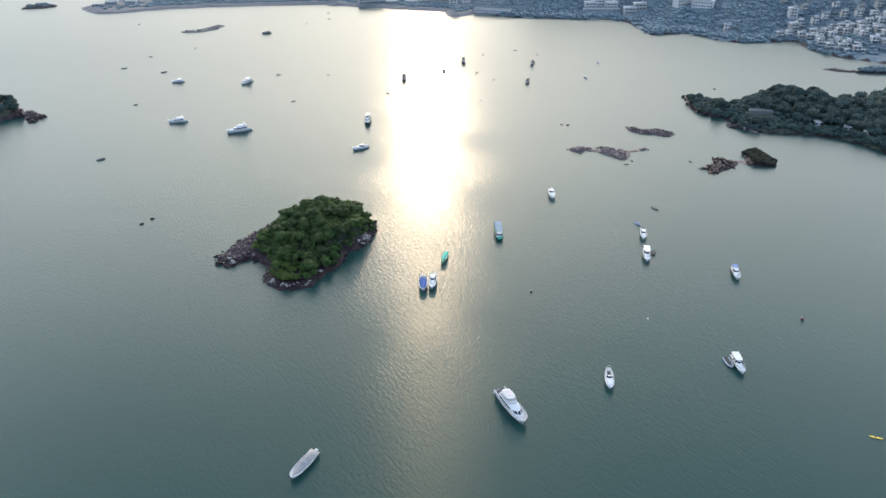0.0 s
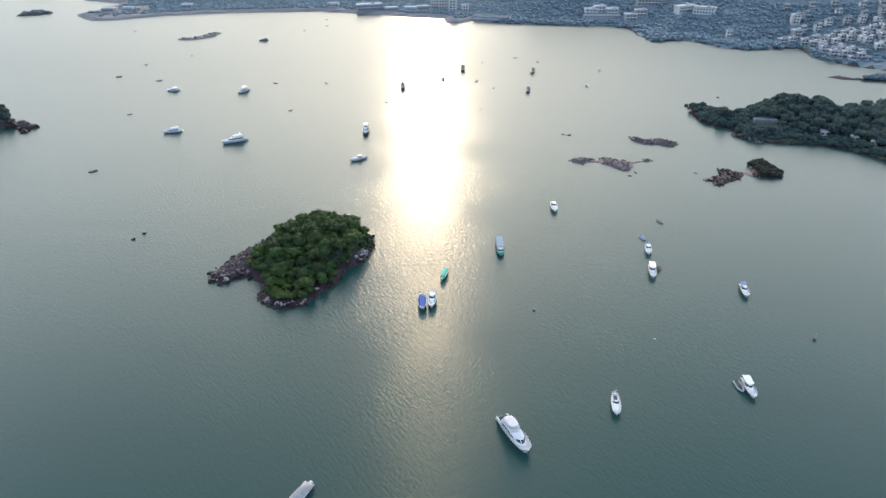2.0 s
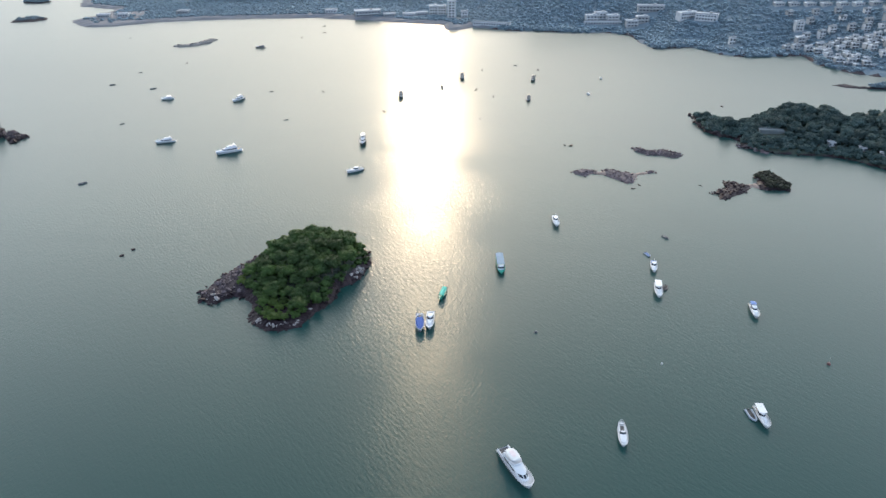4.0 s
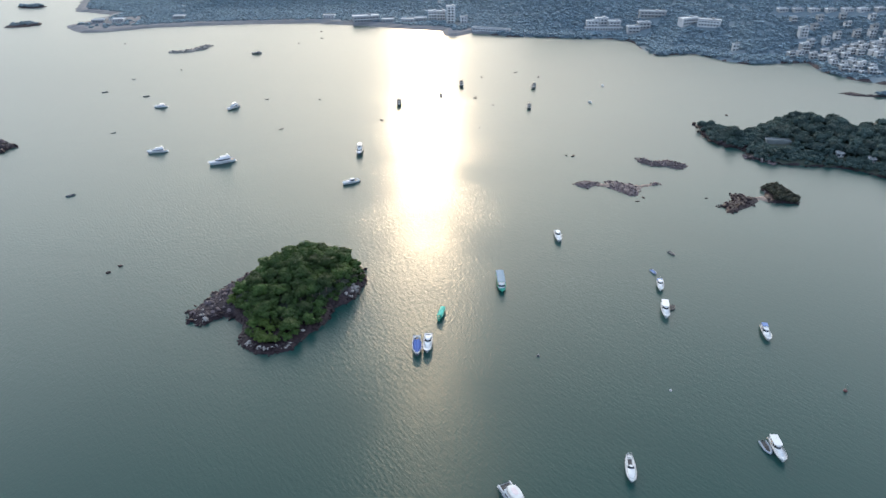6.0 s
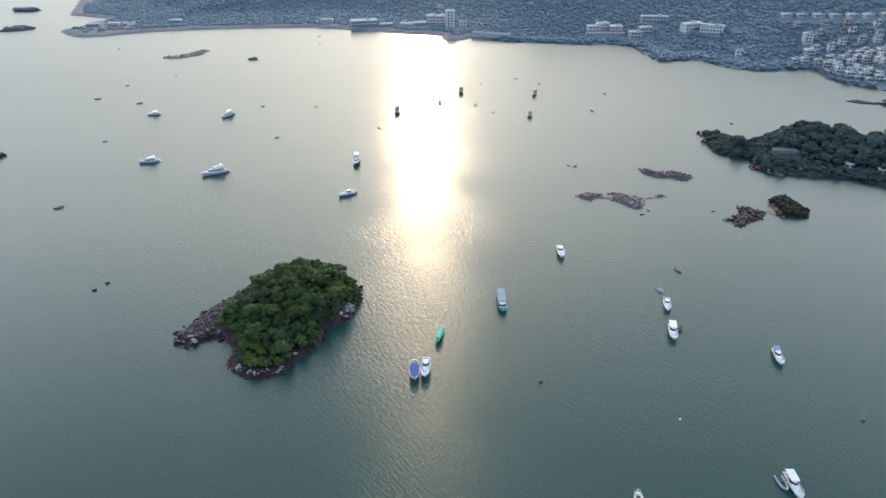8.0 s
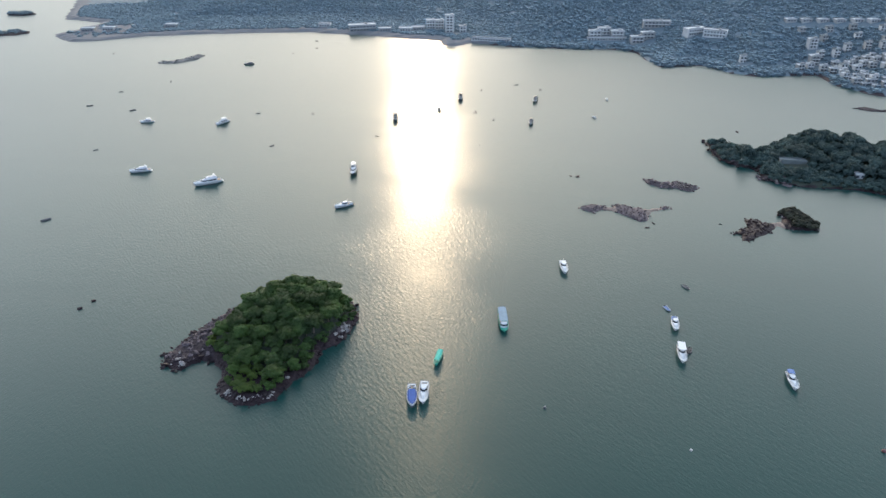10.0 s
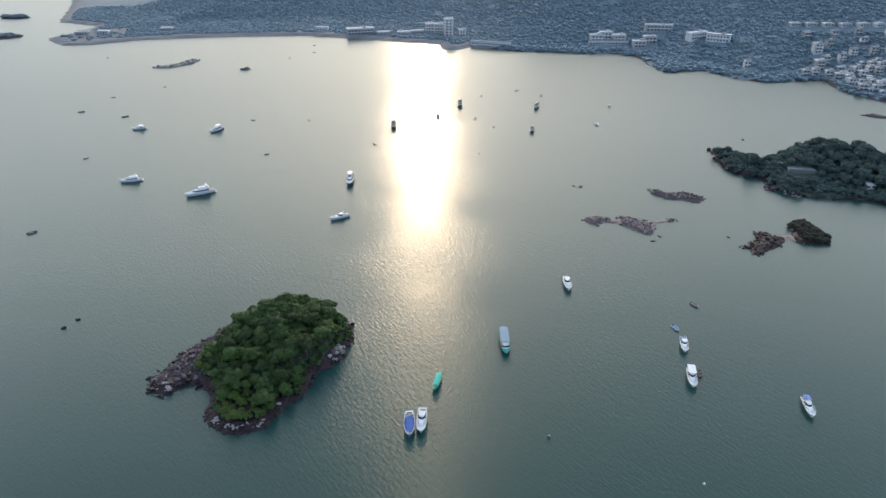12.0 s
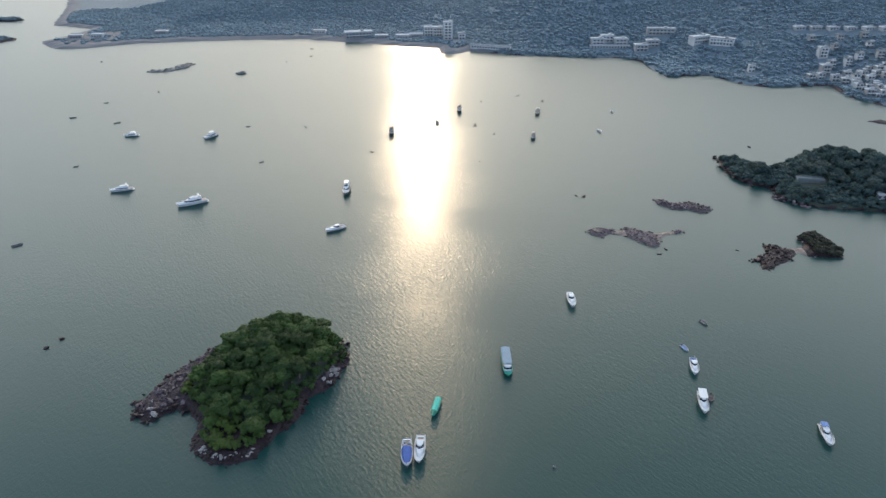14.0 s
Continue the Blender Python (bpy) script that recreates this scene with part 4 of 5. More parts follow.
def sports_boat(length, label):
    """An egg-shaped white sports boat: a full round foredeck, a dark wrapped screen, a dark cockpit and a rounded stern."""
    boat = thing("sports_boat", label, "motorboat", "motor cruisers at anchor")
    beam, free = length * 0.28, 1.05
    rings = hull_part(boat, length, beam, free, GELCOAT, DECK, full=0.45, stern=0.5, blunt=0.45)
    bm = bmesh.new()
    loft(bm, [oval(-length * 0.1, length * 0.44, beam * 0.37, free - 0.25, square=0.85), oval(-length * 0.1, length * 0.38, beam * 0.34, free + 0.3, square=0.85), oval(-length * 0.08, length * 0.26, beam * 0.22, free + 0.5, square=0.85)])
    part("foredeck", bm, GELCOAT, boat)
    bm = bmesh.new()
    rows = []
    for i in range(9):
        a = -1.35 + 2.7 * i / 8
        x, y = length * 0.02 + math.cos(a) * length * 0.08, math.sin(a) * beam * 0.34
        rows.append([(x, y, free + 0.25), (x - 0.45, y * 0.9, free + 1.0), (x - 0.5, y * 0.88, free + 1.0), (x - 0.08, y * 0.97, free + 0.25)])
    loft(bm, rows)
    part("windscreen", bm, GLASS_DARK, boat, "dark wrapped windscreen")
    part("cockpit_floor", box(bmesh.new(), -length * 0.34, -length * 0.1, -beam * 0.2, beam * 0.2, free - 0.3, free - 0.2), RUBBER, boat, "dark cockpit floor")
    for side in (1, -1):
        part("cockpit_seat", box(bmesh.new(), -length * 0.3, -length * 0.05, side * beam * 0.31 - 0.2, side * beam * 0.31 + 0.2, free - 0.25, free + 0.2, 0.08), DECK, boat, "cream bench")
    part("sun_pad", box(bmesh.new(), -length * 0.45, -length * 0.37, -beam * 0.2, beam * 0.2, free - 0.25, free + 0.15, 0.08), DECK, boat)
    part("helm_console", box(bmesh.new(), -length * 0.04, length * 0.02, -beam * 0.22, beam * 0.02, free - 0.25, free + 0.6, 0.06), GELCOAT, boat)
    for side in (1, -1):
        part("stern_post", rod(bmesh.new(), (-length * 0.47, side * beam * 0.17, free - 0.2), (-length * 0.42, side * beam * 0.15, free + 1.5), 0.05), STEEL, boat)
    part("stern_hoop", rod(bmesh.new(), (-length * 0.42, -beam * 0.15, free + 1.5), (-length * 0.42, beam * 0.15, free + 1.5), 0.05), STEEL, boat)
    part("outboard_motor", box(bmesh.new(), -length * 0.54, -length * 0.49, -0.3, 0.3, -0.2, 1.0, 0.08), DECK, boat)
    rails(boat, length, rings, 8)
    return boat


def ferry(length, label):
    """A wooden kaito ferry: green hull, long flat awning, white wheelhouse towards the bow."""
    boat = thing("ferry_boat", label, "ferry")
    beam, free = 3.5, 1.0
    hull_part(boat, length, beam, free, PAINT_GREEN, PAINT_GREEN, PAINT_GREEN, full=0.55, well=0.35)
    bm = bmesh.new()
    rows = []
    for i in range(7):
        a = -1 + i / 3.0
        rows.append([bm.verts.new(p) for p in ((-length * 0.48, a * 1.62, 3.0 - 0.28 * a * a), (length * 0.2, a * 1.62, 3.05 - 0.28 * a * a), (length * 0.2, a * 1.62, 3.13 - 0.28 * a * a), (-length * 0.48, a * 1.62, 3.08 - 0.28 * a * a))])
    for a, b in zip(rows, rows[1:]):
        for i in range(4):
            bm.faces.new((a[i], a[(i + 1) % 4], b[(i + 1) % 4], b[i]))
    for r in (rows[0], rows[-1]):
        bm.faces.new(r)
    part("awning", bm, AWNING_BLUE, boat, "faded blue flat awning")
    cabin("wheelhouse", boat, length * 0.18, length * 0.31, 1.4, 0.8, 2.6, 0.5, 0.3, GELCOAT, window=0.35)
    for i in range(5):
        for side in (1, -1):
            bm = rod(bmesh.new(), (-length * 0.45 + i * length * 0.15, side * 1.55, 0.6), (-length * 0.45 + i * length * 0.15, side * 1.55, 2.8), 0.05)
            part("awning_post", bm, PAINT_GREEN, boat)
    bm = box(bmesh.new(), -length * 0.42, length * 0.15, -1.5, -1.0, 0.66, 1.1, 0.05)
    box(bm, -length * 0.42, length * 0.15, 1.0, 1.5, 0.66, 1.1, 0.05)
    part("bench", bm, TEAK, boat, "wooden side benches")
    return boat


def sampan(length, label, awning=PAINT_TEAL, hull_mat=PAINT_GREEN):
    boat = thing("sampan", label, "boat", "sampans on the bay")
    k = length / 8.5
    hull_part(boat, length, 2.2 * k, 0.75 * k, hull_mat, hull_mat, hull_mat, full=0.35, well=0.25)
    bm = bmesh.new()
    rows = []
    for i in range(7):
        a = math.pi * i / 6
        y, zz = -math.cos(a) * 0.98 * k, 1.55 * k + 0.45 * k * math.sin(a)
        rows.append([bm.verts.new((x, y, zz + dz)) for x, dz in ((-length * 0.44, 0.0), (length * 0.3, 0.0), (length * 0.3, 0.06), (-length * 0.44, 0.06))])
    for a, b in zip(rows, rows[1:]):
        for i in range(4):
            bm.faces.new((a[i], a[(i + 1) % 4], b[(i + 1) % 4], b[i]))
    part("awning", bm, awning, boat, "arched canvas awning")
    for x in (-0.42, -0.1, 0.2):
        for side in (1, -1):
            part("awning_post", rod(bmesh.new(), (length * x, side * 0.95 * k, 0.5 * k), (length * x, side * 0.95 * k, 1.6 * k), 0.04), STEEL, boat)
    return boat


def blue_cruiser(length, label):
    """A cruiser whose foredeck and screen lie under a fitted blue cover, with an open cockpit under a bare frame aft."""
    boat = cruiser(length, label, wheelhouse=False)
    rows = []
    for i in range(7):
        s = i / 6
        x = -length * 0.1 + length * 0.55 * s
        half = 1.6 * (1 - s ** 3.0) ** 0.7 + 0.08
        top = 2.75 - 1.1 * s
        rows.append([(x, half, 1.32 + 0.25 * s), (x, half * 0.6, top - 0.12), (x, 0, top), (x, -half * 0.6, top - 0.12), (x, -half, 1.32 + 0.25 * s)])
    part("deck_cover", loft(bmesh.new(), rows), CANVAS_BLUE, boat, "fitted blue canvas cover")
    part("helm_console", box(bmesh.new(), -length * 0.16, -length * 0.11, -0.5, 0.6, 1.0, 2.3, 0.08), HULL_DARK, boat, "dark helm console")
    for x, y in ((-0.34, -0.8), (-0.3, 0.75), (-0.22, -0.5)):
        part("gear_locker", box(bmesh.new(), length * x - 0.35, length * x + 0.35, y - 0.4, y + 0.4, 1.0, 1.55, 0.06), CANVAS_STEEL, boat, "grey deck locker")
    part("bow_fender", box(bmesh.new(), length * 0.46, length * 0.52, -0.35, 0.35, 0.5, 1.35, 0.15), HULL_DARK, boat, "dark bow fender")
    for side in (1, -1):
        for x in (-0.42, -0.2):
            part("frame_hoop", rod(bmesh.new(), (length * x, side * 1.5, 1.1), (length * x, side * 1.2, 2.6), 0.05), STEEL, boat)
    return boat


def kayak(length, label):
    """A sit-on kayak: a long pointed shell with a shallow seat well."""
    ob = thing("kayak", label, "kayak")
    rings = []
    for i in range(9):
        s = i / 8
        half = 0.38 * math.sin(math.pi * min(max(s, 0.03), 0.97)) ** 0.7
        rings.append([(-length / 2 + length * s, half * c, 0.15 + 0.2 * z) for c, z in ((1, 0.4), (0.7, -0.8), (-0.7, -0.8), (-1, 0.4), (-0.5, 0.75), (0.5, 0.75))])
    part("shell", loft(bmesh.new(), rings), YELLOW, ob)
    part("seat", box(bmesh.new(), -0.45, 0.1, -0.24, 0.24, 0.28, 0.36, 0.03), RUBBER, ob)
    return ob


def covered_boat(length, label):
    boat = thing("covered_motorboat", label, "motorboat")
    rings = hull_part(boat, length, 3.5, 1.1, GELCOAT, DECK, full=0.42)
    bm = bmesh.new()
    rows = []
    for i in range(9):
        s = i / 8
        x = -length * 0.47 + length * 0.9 * s
        half = 1.62 * (1 - max(0, (s - 0.35) / 0.65) ** 2.2) + 0.08
        ridge = 1.25 + 1.15 * math.sin(min(1, s / 0.75) * math.pi) ** 0.7 * (1 - 0.35 * s)
        rows.append([bm.verts.new(p) for p in ((x, half, 1.12 + 0.3 * s * s), (x, half * 0.62, ridge * 0.86 + 0.2), (x, 0, ridge + 0.32), (x, -half * 0.62, ridge * 0.86 + 0.2), (x, -half, 1.12 + 0.3 * s * s))])
    for a, b in zip(rows, rows[1:]):
        for i in range(4):
            bm.faces.new((a[i], a[i + 1], b[i + 1], b[i]))
    bm.faces.new(rows[0])
    bm.faces.new(rows[-1])
    part("tarpaulin", bm, CANVAS_GREY, boat, "grey tarpaulin laced over the whole boat", smooth=True)
    bm = box(bmesh.new(), -length * 0.56, -length * 0.49, -0.5, 0.5, -0.2, 1.2, 0.1)
    part("outboard_motor", bm, GELCOAT, boat, "covered outboard motor")
    return boat


def dinghy(length, label, mat=RUBBER, floor=DECK, name="dinghy"):
    """An inflatable or open tender: two side tubes that meet at the bow, a floor, a thwart and an outboard."""
    boat = thing(name, label, "dinghy", "tenders and small open boats")
    r = length * 0.06
    path = [(-0.5, 0.2), (-0.1, 0.2), (0.22, 0.18), (0.4, 0.1), (0.5, 0.0), (0.4, -0.1), (0.22, -0.18), (-0.1, -0.2), (-0.5, -0.2)]
    rings = []
    for i, (a, b) in enumerate(path):
        c, d = path[max(i - 1, 0)], path[min(i + 1, len(path) - 1)]
        along = Vector((d[0] - c[0], d[1] - c[1], 0)).normalized()
        side = Vector((-along.y, along.x, 0))
        at = Vector((a * length, b * length, r * 0.9 + max(0, a) * 0.3))
        rings.append([at + (side * math.cos(6.283 * j / 8) + Vector((0, 0, math.sin(6.283 * j / 8)))) * r for j in range(8)])
    part("tube", loft(bmesh.new(), rings), mat, boat)
    bm = bmesh.new()
    loft(bm, [[(x * length, y * length, z) for x, y in ((-0.46, -0.18), (0.2, -0.17), (0.42, 0), (0.2, 0.17), (-0.46, 0.18))] for z in (0.05, 0.16)])
    part("floor", bm, floor, boat)
    part("thwart", box(bmesh.new(), -0.1 * length, 0.0, -0.18 * length, 0.18 * length, r * 1.3, r * 1.3 + 0.06), floor, boat)
    part("outboard_motor", box(bmesh.new(), -0.56 * length, -0.48 * length, -0.12, 0.12, -0.1, 0.75, 0.05), HULL_DARK, boat)
    return boat


def buoy(label, mat, size=0.9, staff=True):
    ob = thing("mooring_buoy", label, "buoy", "mooring buoys")
    bm = bmesh.new()
    bmesh.ops.create_uvsphere(bm, u_segments=12, v_segments=8, radius=size / 2, matrix=Matrix.Translation((0, 0, size * 0.2)))
    part("float", bm, mat, ob, smooth=True)
    part("mooring_ring", rod(bmesh.new(), (0, 0, size * 0.6), (0, 0, size * (2.2 if staff else 0.9)), 0.06), STEEL, ob)
    return ob


def moor(ob, x, y, heading, z=0.0):
    ob.matrix_basis = pose(x, y, z, 0, 0, heading)
    return ob


BOATS = [
    (flybridge_yacht(16.5, "large white flybridge yacht with an oval hardtop"), 21.0, 161.5, -66),
    (covered_boat(11.5, "motorboat under a laced grey tarpaulin"), -40.3, 138.8, -118),
    (sports_boat(10.5, "white sports boat with a dark cockpit and screen"), 54.6, 174.7, -99),
    (cruiser(9.8, "white cruiser with a hardtop and a tender tied alongside", hardtop=True), 99.8, 181.4, -92),
    (dinghy(5.2, "grey tender tied to a white cruiser", CANVAS_STEEL, RUBBER), 97.2, 182.8, -88),
    (cruiser(9.6, "white cruiser with a short blue awning aft", cover=AWNING_DEEP, cover_end=-0.17), 121.1, 239.8, -100),
    (cruiser(10.6, "white cruiser with a pale hardtop and a dinghy alongside", hardtop=True), 88.3, 255.3, -101),
    (dinghy(4.2, "black inflatable dinghy tied alongside a cruiser", RUBBER, RUBBER), 91.9, 258.0, -110),
    (cruiser(9.4, "white motor cruiser with blue cushions towing a small tender", seats=AWNING_DEEP), 91.8, 274.4, -103),
    (dinghy(3.9, "grey tender on a line behind a cruiser", CANVAS_STEEL, AWNING_DEEP), 92.2, 285.7, -75),
    (dinghy(3.8, "dark open rowing boat drifting at its mooring", HULL_DARK, HULL_DARK, "rowing_boat"), 104.9, 301.7, -68),
    (cruiser(11.0, "white sports cruiser with a low screen"), 56.2, 318.6, -92),
    (ferry(14.5, "wooden ferry with a green hull and faded blue awning"), 25.8, 277.1, -90),
    (sampan(8.6, "green sampan under an arched teal awning"), 0.5, 254.4, -104),
    (blue_cruiser(11.5, "cruiser under a long blue canvas cover, rafted to a white one"), -8.2, 234.3, -88),
    (cruiser(11.4, "white cruiser with a raked screen rafted beside a blue-covered one"), -4.35, 235.7, -93),
    (motor_yacht(15.8, "large white three-deck motor yacht at anchor", top=False), -130.3, 419, -150),
    (motor_yacht(12.2, "white motor yacht with a flybridge at anchor", top=False), -175.9, 438.3, -162),
    (motor_yacht(15.0, "white motor yacht with a dark lower hull", hull_mat=HULL_DARK), -49, 435.2, -88),
    (cruiser(10.5, "small white cruiser at anchor in the glitter"), -49.1, 386.6, -148),
    # dark hull and grey paint here stand in for shade against the glare
    (motor_yacht(13.5, "motor yacht greyed to a backlit silhouette, darkest at the hull", hull_mat=HULL_DARK, paint=BACKLIT_GREY), -29.4, 535.3, -87),
    (motor_yacht(13.5, "motor yacht greyed to a backlit silhouette, with a flybridge", hull_mat=HULL_DARK, paint=BACKLIT_GREY), 19, 586.5, -92),
    (motor_yacht(12.0, "white motor yacht anchored far out"), -152.4, 529.5, -120),
    (motor_yacht(9.5, "white motor yacht lying far across the bay"), -207.6, 533.8, -165),
    (dinghy(4.5, "dark open boat alone on the water", HULL_DARK, HULL_DARK, "rowing_boat"), -199, 372.8, 40),
    (motor_yacht(12.0, "motor yacht with a tall radar arch, greyed as if backlit", paint=BACKLIT_GREY), 77, 578.4, -104),
    (kayak(3.6, "yellow plastic kayak on the open water"), 128.0, 147.7, -20),
    (motor_yacht(11.0, "far motor yacht with a dark hull, greyed as if backlit", hull_mat=HULL_DARK, paint=BACKLIT_GREY), 66.8, 523.4, -99),
    (motor_yacht(9.5, "small grey motor yacht off the far shore", paint=BACKLIT_GREY, top=False), -176, 707, 200),
    (cruiser(8.0, "dark-hulled grey fishing boat far out", hull_mat=HULL_DARK, paint=BACKLIT_GREY), 2, 557, 95),
]
for boat, x, y, heading in BOATS:
    moor(boat, x, y, heading)

for x, y, turn in ((133, 580, -95), (114, 535, -80)):
    moor(cruiser(5.5, "small white motorboat far out on the bay"), x, y, turn)
small_boat = dinghy(2.9, "small open workboat far out on the bay", HULL_HAZED, HULL_DARK, "workboat")
rng = random.Random(3)
SMALL = [(41, 532), (37, 611), (67, 626), (-40, 498), (-107, 481), (-219, 476), (-259, 615), (-132, 552), (-91, 550),
         (-229, 647), (-324, 758), (-128, 811), (-123, 776), (-143, 752), (2, 714)]
big_boat = dinghy(4.4, "dark open workboat moored far out", HULL_HAZED, HULL_DARK, "workboat")
for x, y, turn in ((-267, 576, 25), (-229, 563, 35), (29, 551, 80), (85, 610, 80)):
    copy_thing(big_boat, pose(x, y, 0, 0, 0, turn))
retire([big_boat])
for i, (x, y) in enumerate(SMALL):
    if i == 0:
        moor(small_boat, x, y, 80)
    else:
        copy_thing(small_boat, pose(x, y, 0, 0, 0, rng.uniform(0, 360)))
moor(buoy("dark round mooring buoy afloat", HULL_DARK, 1.1, False), 35.1, 228.3, 0)
moor(buoy("dark rusty channel buoy with a short staff", ORANGE, 1.3), 133.9, 207.7, 0)
moor(buoy("small white mooring buoy", GELCOAT, 0.8, False), 76.5, 209.0, 0)
moor(buoy("small dark buoy far out", HULL_DARK, 0.8, False), 28, 479, 0)

for (x, y) in ((-144, 290), (-141, 296)):
    rock = tagged(new("sea_rock", WET[2]), "dark rock just awash", "rock", "rocks awash")
    rock.matrix_basis = Matrix.LocRotScale((x, y, 0.1), Euler((0, 0, x)), Vector((2.1, 2.2, 2.3)))
for (x, y, s) in ((78, 426, 2.0), (82, 425, 3.0), (204, 501, 3.0), (74.5, 381.5, 1.5), (108.5, 363, 2.0), (104, 358, 1.8), (141, 361, 1.4)):
    rock = tagged(new("sea_rock", WET[int(x) % 5]), "dark rock just awash", "rock", "rocks awash")
    rock.matrix_basis = Matrix.LocRotScale((x, y, 0.1), Euler((0, 0, y)), Vector((s * 1.4, s * 0.8, s * 0.6)))


# ---- buildings ----
def window_mesh(w, h):
    bm = box(bmesh.new(), -w / 2, w / 2, -0.06, 0.02, 0, h)
    return finish("window", bm, PANE)


WINDOW = window_mesh(1.5, 1.4)
WIDE_WINDOW = window_mesh(2.0, 1.4)


def house(w, d, floors, label, group, wide=False, balcony=True, wall_mat=None, name="house", storey=3.1, panes=True, roof_mat=None):
    """A flat-roofed rendered house: walls, a roof slab with a stair box, a row of windows and a balcony to each floor."""
    h = thing(name, label, "house", group)
    top = floors * storey
    part("wall", box(bmesh.new(), -w / 2, w / 2, -d / 2, d / 2, -3.0, top), wall_mat or PLASTER, h)
    roof = part("roof", box(bmesh.new(), -w / 2 - 0.35, w / 2 + 0.35, -d / 2 - 0.35, d / 2 + 0.35, top, top + 0.35), roof_mat or ROOF_GREY, h)
    for y in (-d / 2 - 0.25, d / 2 + 0.15):
        part("parapet", box(bmesh.new(), -w / 2 - 0.25, w / 2 + 0.25, y, y + 0.12, top + 0.35, top + 1.0), wall_mat or PLASTER, roof)
    if floors > 1:
        part("stair_box", box(bmesh.new(), w * 0.1, w * 0.1 + 3.0, 0, d * 0.35, top + 0.35, top + 1.6), wall_mat or PLASTER, roof)
    pane = WIDE_WINDOW if wide else WINDOW
    step = 3.6 if wide else 2.9
    count = max(2, int((w - 1) / step))
    for f in range(floors):
        for i in range(count if panes else 0):
            win = new("window", pane)
            win.parent = h
            win.location = ((i - (count - 1) / 2) * step, -d / 2, f * storey + 0.8)
        if balcony and f:
            part("balcony", box(bmesh.new(), -w * 0.42, w * 0.42, -d / 2 - 1.3, -d / 2, f * storey - 0.1, f * storey + 0.12), ROOF_GREY, h)
    return h


CLEARINGS = []


def stand(kind, places, outline, height, sink=0.4, reach=9.0):
    """Copies of a house at rows of x, y and turn, then the pattern is taken away."""
    for x, y, turn in places:
        if outline is SHORE:
            CLEARINGS.append((x, y, reach))
        copy_thing(kind, pose(x, y, max(ground_z(height, outline, x, y), 1.0) - sink, 0, 0, turn))
    retire([kind])


TOWN = "village houses on the far slope"


def village(kind, count, box_, seed, gap, turns=12):
    """Copies of a house scattered over the slope behind the village shore."""
    rng = random.Random(seed)
    spots = []
    for _ in range(4000):
        x, y = rng.uniform(*box_[:2]), rng.uniform(*box_[2:])
        d = float(inside(np.array([x]), np.array([y]), SHORE)[0])
        if d < 9 or any((x - a) ** 2 + (y - b) ** 2 < gap ** 2 for a, b, *_ in CLEARINGS) or any((x - a) ** 2 + (y - b) ** 2 < gap ** 2 for a, b, _ in spots):
            continue
        spots.append((x, y, rng.uniform(-turns, turns)))
        if len(spots) == count:
            break
    stand(kind, spots, SHORE, shore_height, reach=3.4)


stand(house(10, 6, 1, "white terrace house in a row on the hillside", TOWN, storey=2.8), [(351, 757, 4), (365, 754, 4), (379, 749, 6), (393, 744, 8), (407, 739, 8), (420, 734, 8), (434, 729, 8)], SHORE, shore_height)
stand(house(8, 6, 3, "tall white apartment block above the village", TOWN, storey=2.8), [(350, 704, 0), (340, 676, 2)], SHORE, shore_height)
village(house(5.6, 5.0, 2, "low cream village house by the water", TOWN, storey=2.4), 38, (318, 430, 600, 672), 41, 7.6)
village(house(4.4, 4.0, 1, "small single-storey cottage between the village houses", TOWN, storey=2.4), 34, (318, 430, 596, 672), 44, 5.2)
village(house(5.4, 5.0, 3, "white three-storey village house among trees", TOWN, storey=2.3, roof_mat=ROOF_OLD), 14, (335, 440, 600, 690), 42, 10.5)
village(house(5.6, 5.0, 2, "white village house standing alone on the wooded slope", TOWN, storey=2.4, roof_mat=ROOF_OLD), 9, (345, 450, 680, 735), 43, 17.0)
VILLA = "white villas across the bay"
stand(house(13, 8, 2, "white modern villa on the wooded shore", VILLA, wide=True), [(167, 796, 0), (190, 794, 0), (178, 802, 0), (218, 779, 0), (206, 774, 0)], SHORE, shore_height)
stand(house(28, 7, 2, "long white apartment block on the hillside", VILLA, wide=True), [(232, 800, -8)], SHORE, shore_height)
stand(house(22, 9, 2, "low white villa with two wings in the trees", VILLA), [(260, 763, 20), (276, 750, -28)], SHORE, shore_height)
stand(house(5, 4, 2, "small white house alone in the shore woods", VILLA), [(279, 684, 0)], SHORE, shore_height)
stand(house(40, 3, 1, "long white retaining terrace below a villa", VILLA, balcony=False), [(178, 788, -3)], SHORE, shore_height)
FRONT = "waterfront buildings"
stand(house(30, 12, 2, "white public building on the far waterfront", FRONT, wide=True, wall_mat=PLASTER), [(-84, 862, 12)], SHORE, shore_height)
stand(house(14, 9, 1, "low pale waterfront building", FRONT, balcony=False), [(-35, 856, 0), (-20, 862, 5), (-58, 858, 4), (-130, 884, 0), (-310, 888, 0), (-376, 872, 0), (-398, 868, 8)], SHORE, shore_height)
stand(house(10, 9, 6, "six-storey grey block on the waterfront", FRONT, wide=True, wall_mat=CONCRETE, storey=3.0), [(15, 846, 0)], SHORE, shore_height)
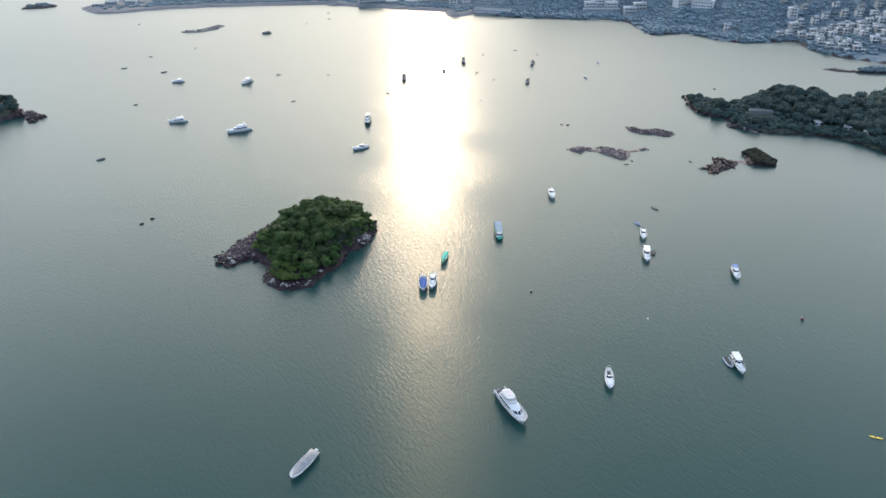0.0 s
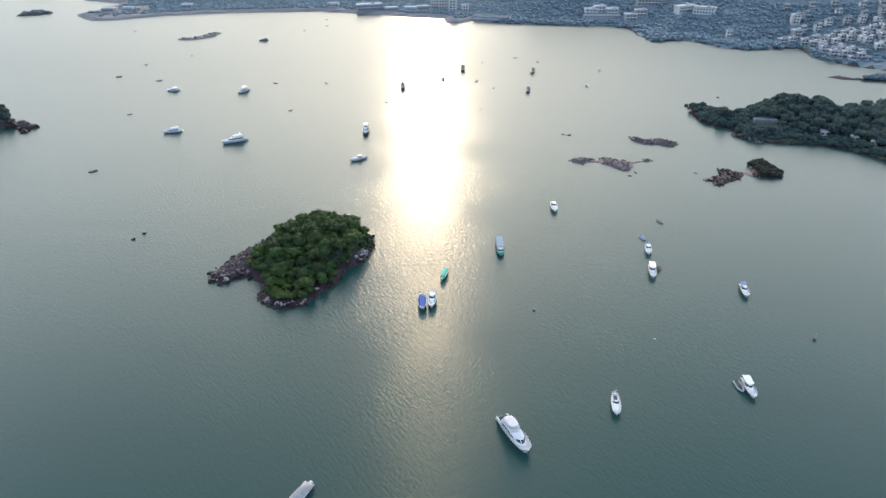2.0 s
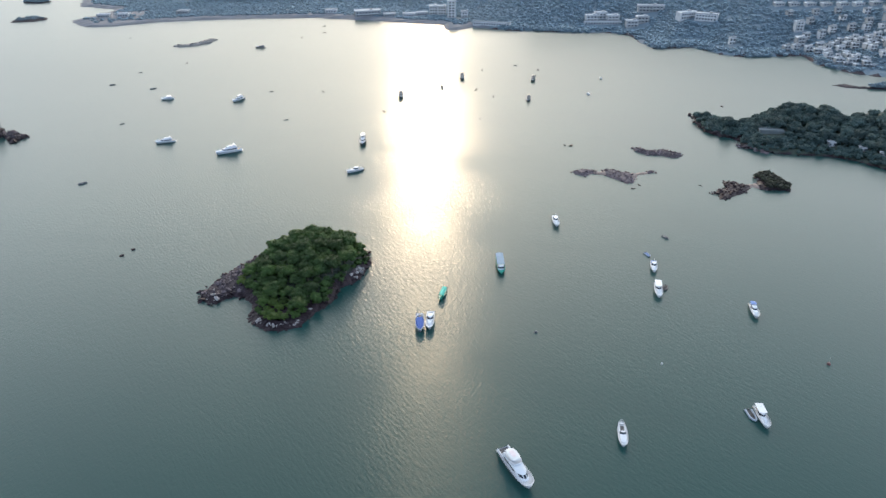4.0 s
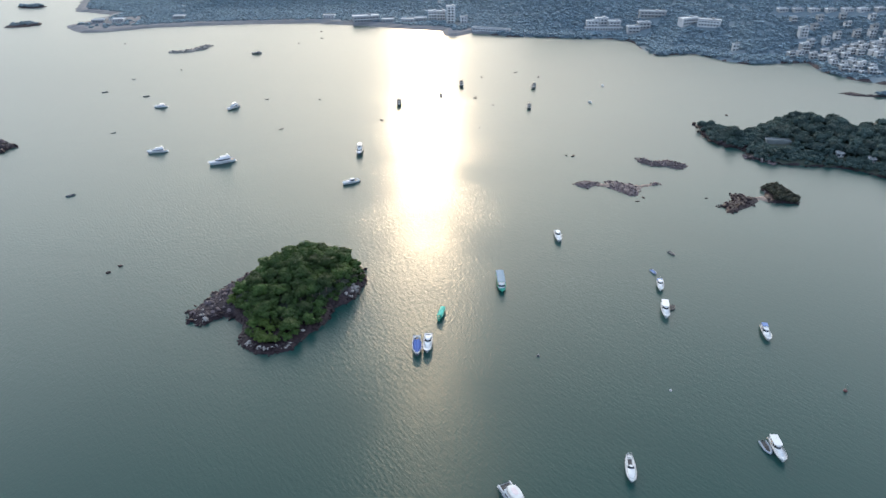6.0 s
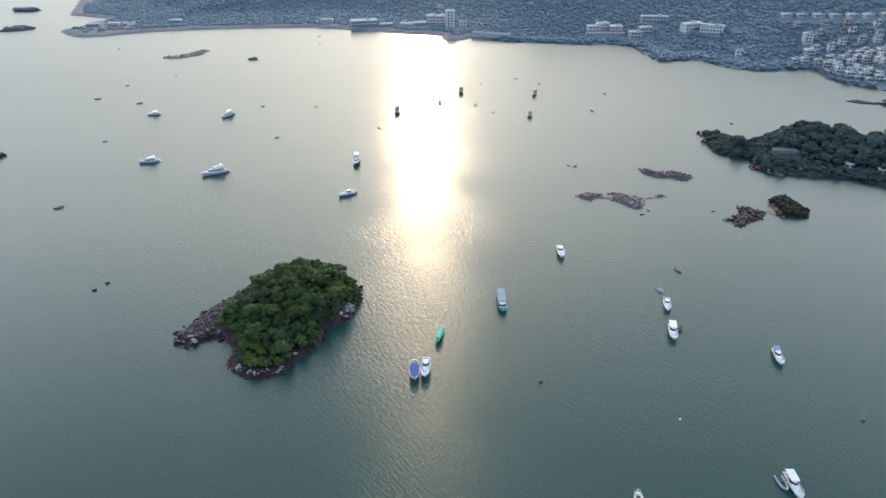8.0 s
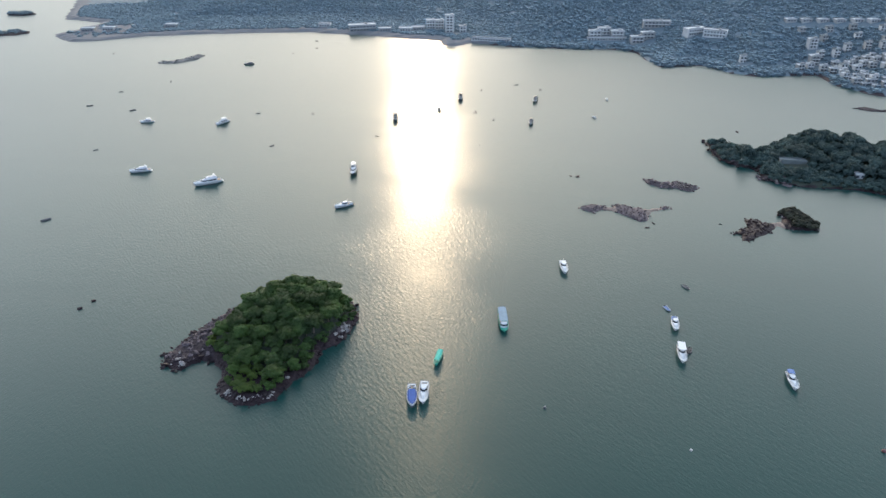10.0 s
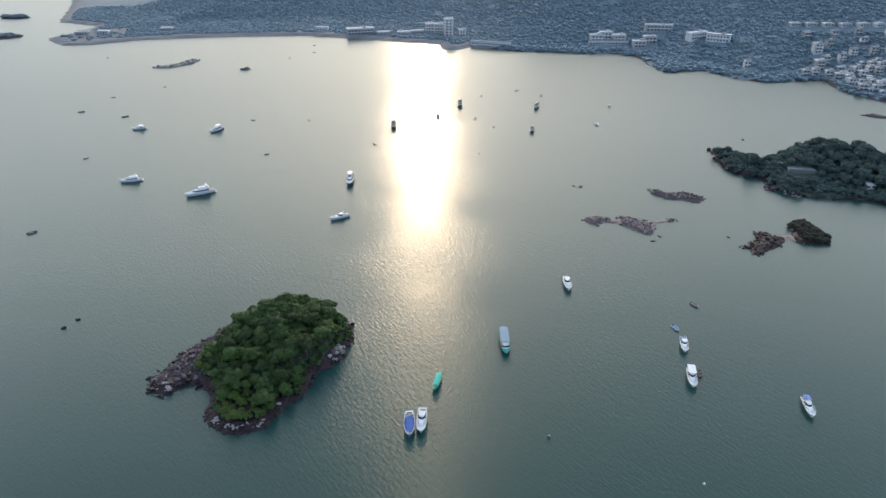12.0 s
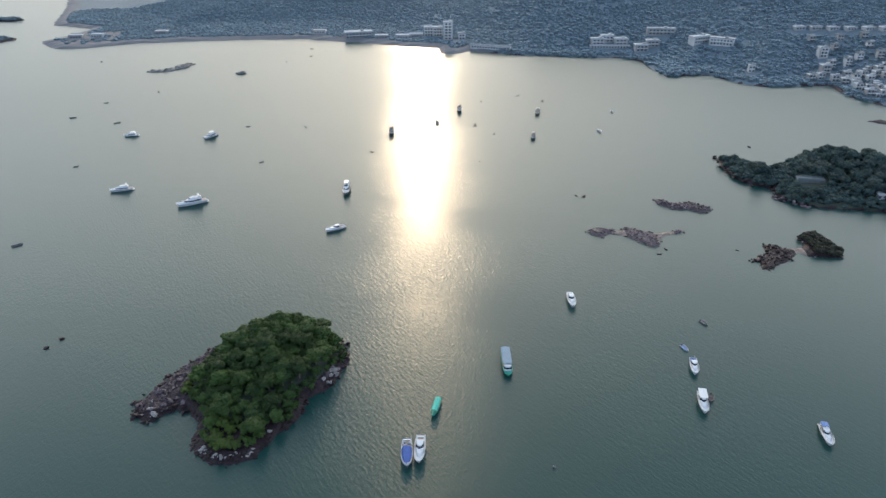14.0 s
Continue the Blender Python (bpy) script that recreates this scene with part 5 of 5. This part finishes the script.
stand(house(10, 9, 3, "grey three-storey waterfront house", FRONT, wall_mat=CONCRETE), [(-6, 866, 0), (4, 862, 0)], SHORE, shore_height)
stand(house(8, 7, 2, "small white waterfront house", FRONT), [(30, 845, 0)], SHORE, shore_height)
stand(house(42, 5, 1, "long low white pier shelter", FRONT, balcony=False), [(58, 797, -20)], SHORE, shore_height)
HEADS = "buildings on the headland"
stand(house(14, 4, 1, "long low building with a pale flat roof", HEADS, balcony=False, wall_mat=ROOF_OLD, storey=1.8, panes=False, roof_mat=ROOF_OLD), [(210, 434, -12)], HEADLAND, headland_height)
stand(house(3.4, 3.2, 1, "white hut at the edge of the headland woods", HEADS, storey=2.4), [(237.6, 413, 0), (252, 404.5, -15), (259, 395, -20)], HEADLAND, headland_height)

far_wood("hillside_trees", SHORE, shore_height, 47000, (-480, 560, 590, 1060), 21, lambda x, y, d: (d < 14 and x < 60) or (x < -352 and y < 905 and (x * 7 + y * 3) % 5 < 4) or any((x - a) ** 2 + (y + 5 - b) ** 2 < c * c for a, b, c in CLEARINGS), "dense woods on the far hillside", LEAF_HAZED, 4.3, 1.5, 1.1, 0, 15, 0.8)
far_wood("headland_scrub", HEADLAND, headland_height, 2600, (172, 285, 345, 488), 24, lambda x, y, d: any(a < x < b and c < y < e for a, b, c, e in HOUSE_SPOTS), "low green scrub between the headland trees", LEAF_HALF_HAZED, 2.3, 1.5)
far_wood("headland_woods", HEADLAND, headland_height, 900, (230, 430, 330, 520), 22, lambda x, y, d: x < 285 and y < 490, "dense woods on the back of the headland", LEAF_HALF_HAZED, 4.4)
far_wood("spit_scrub", SPIT, low, 420, (318, 380, 530, 560), 23, lambda x, y, d: x < 336, "dark scrub on the rock spit", LEAF_HAZED, 2.2, 1.0)
far_wood("islet_scrub", ISLET_A, low, 260, (-510, -460, 848, 888), 25, lambda x, y, d: False, "low scrub on a rocky islet", LEAF_HAZED, 1.7, 4.0)
far_wood("islet_scrub", ISLET_B, low, 260, (-566, -522, 984, 1012), 26, lambda x, y, d: False, "low scrub on a rocky islet", LEAF_HAZED, 2.4, 1.5)
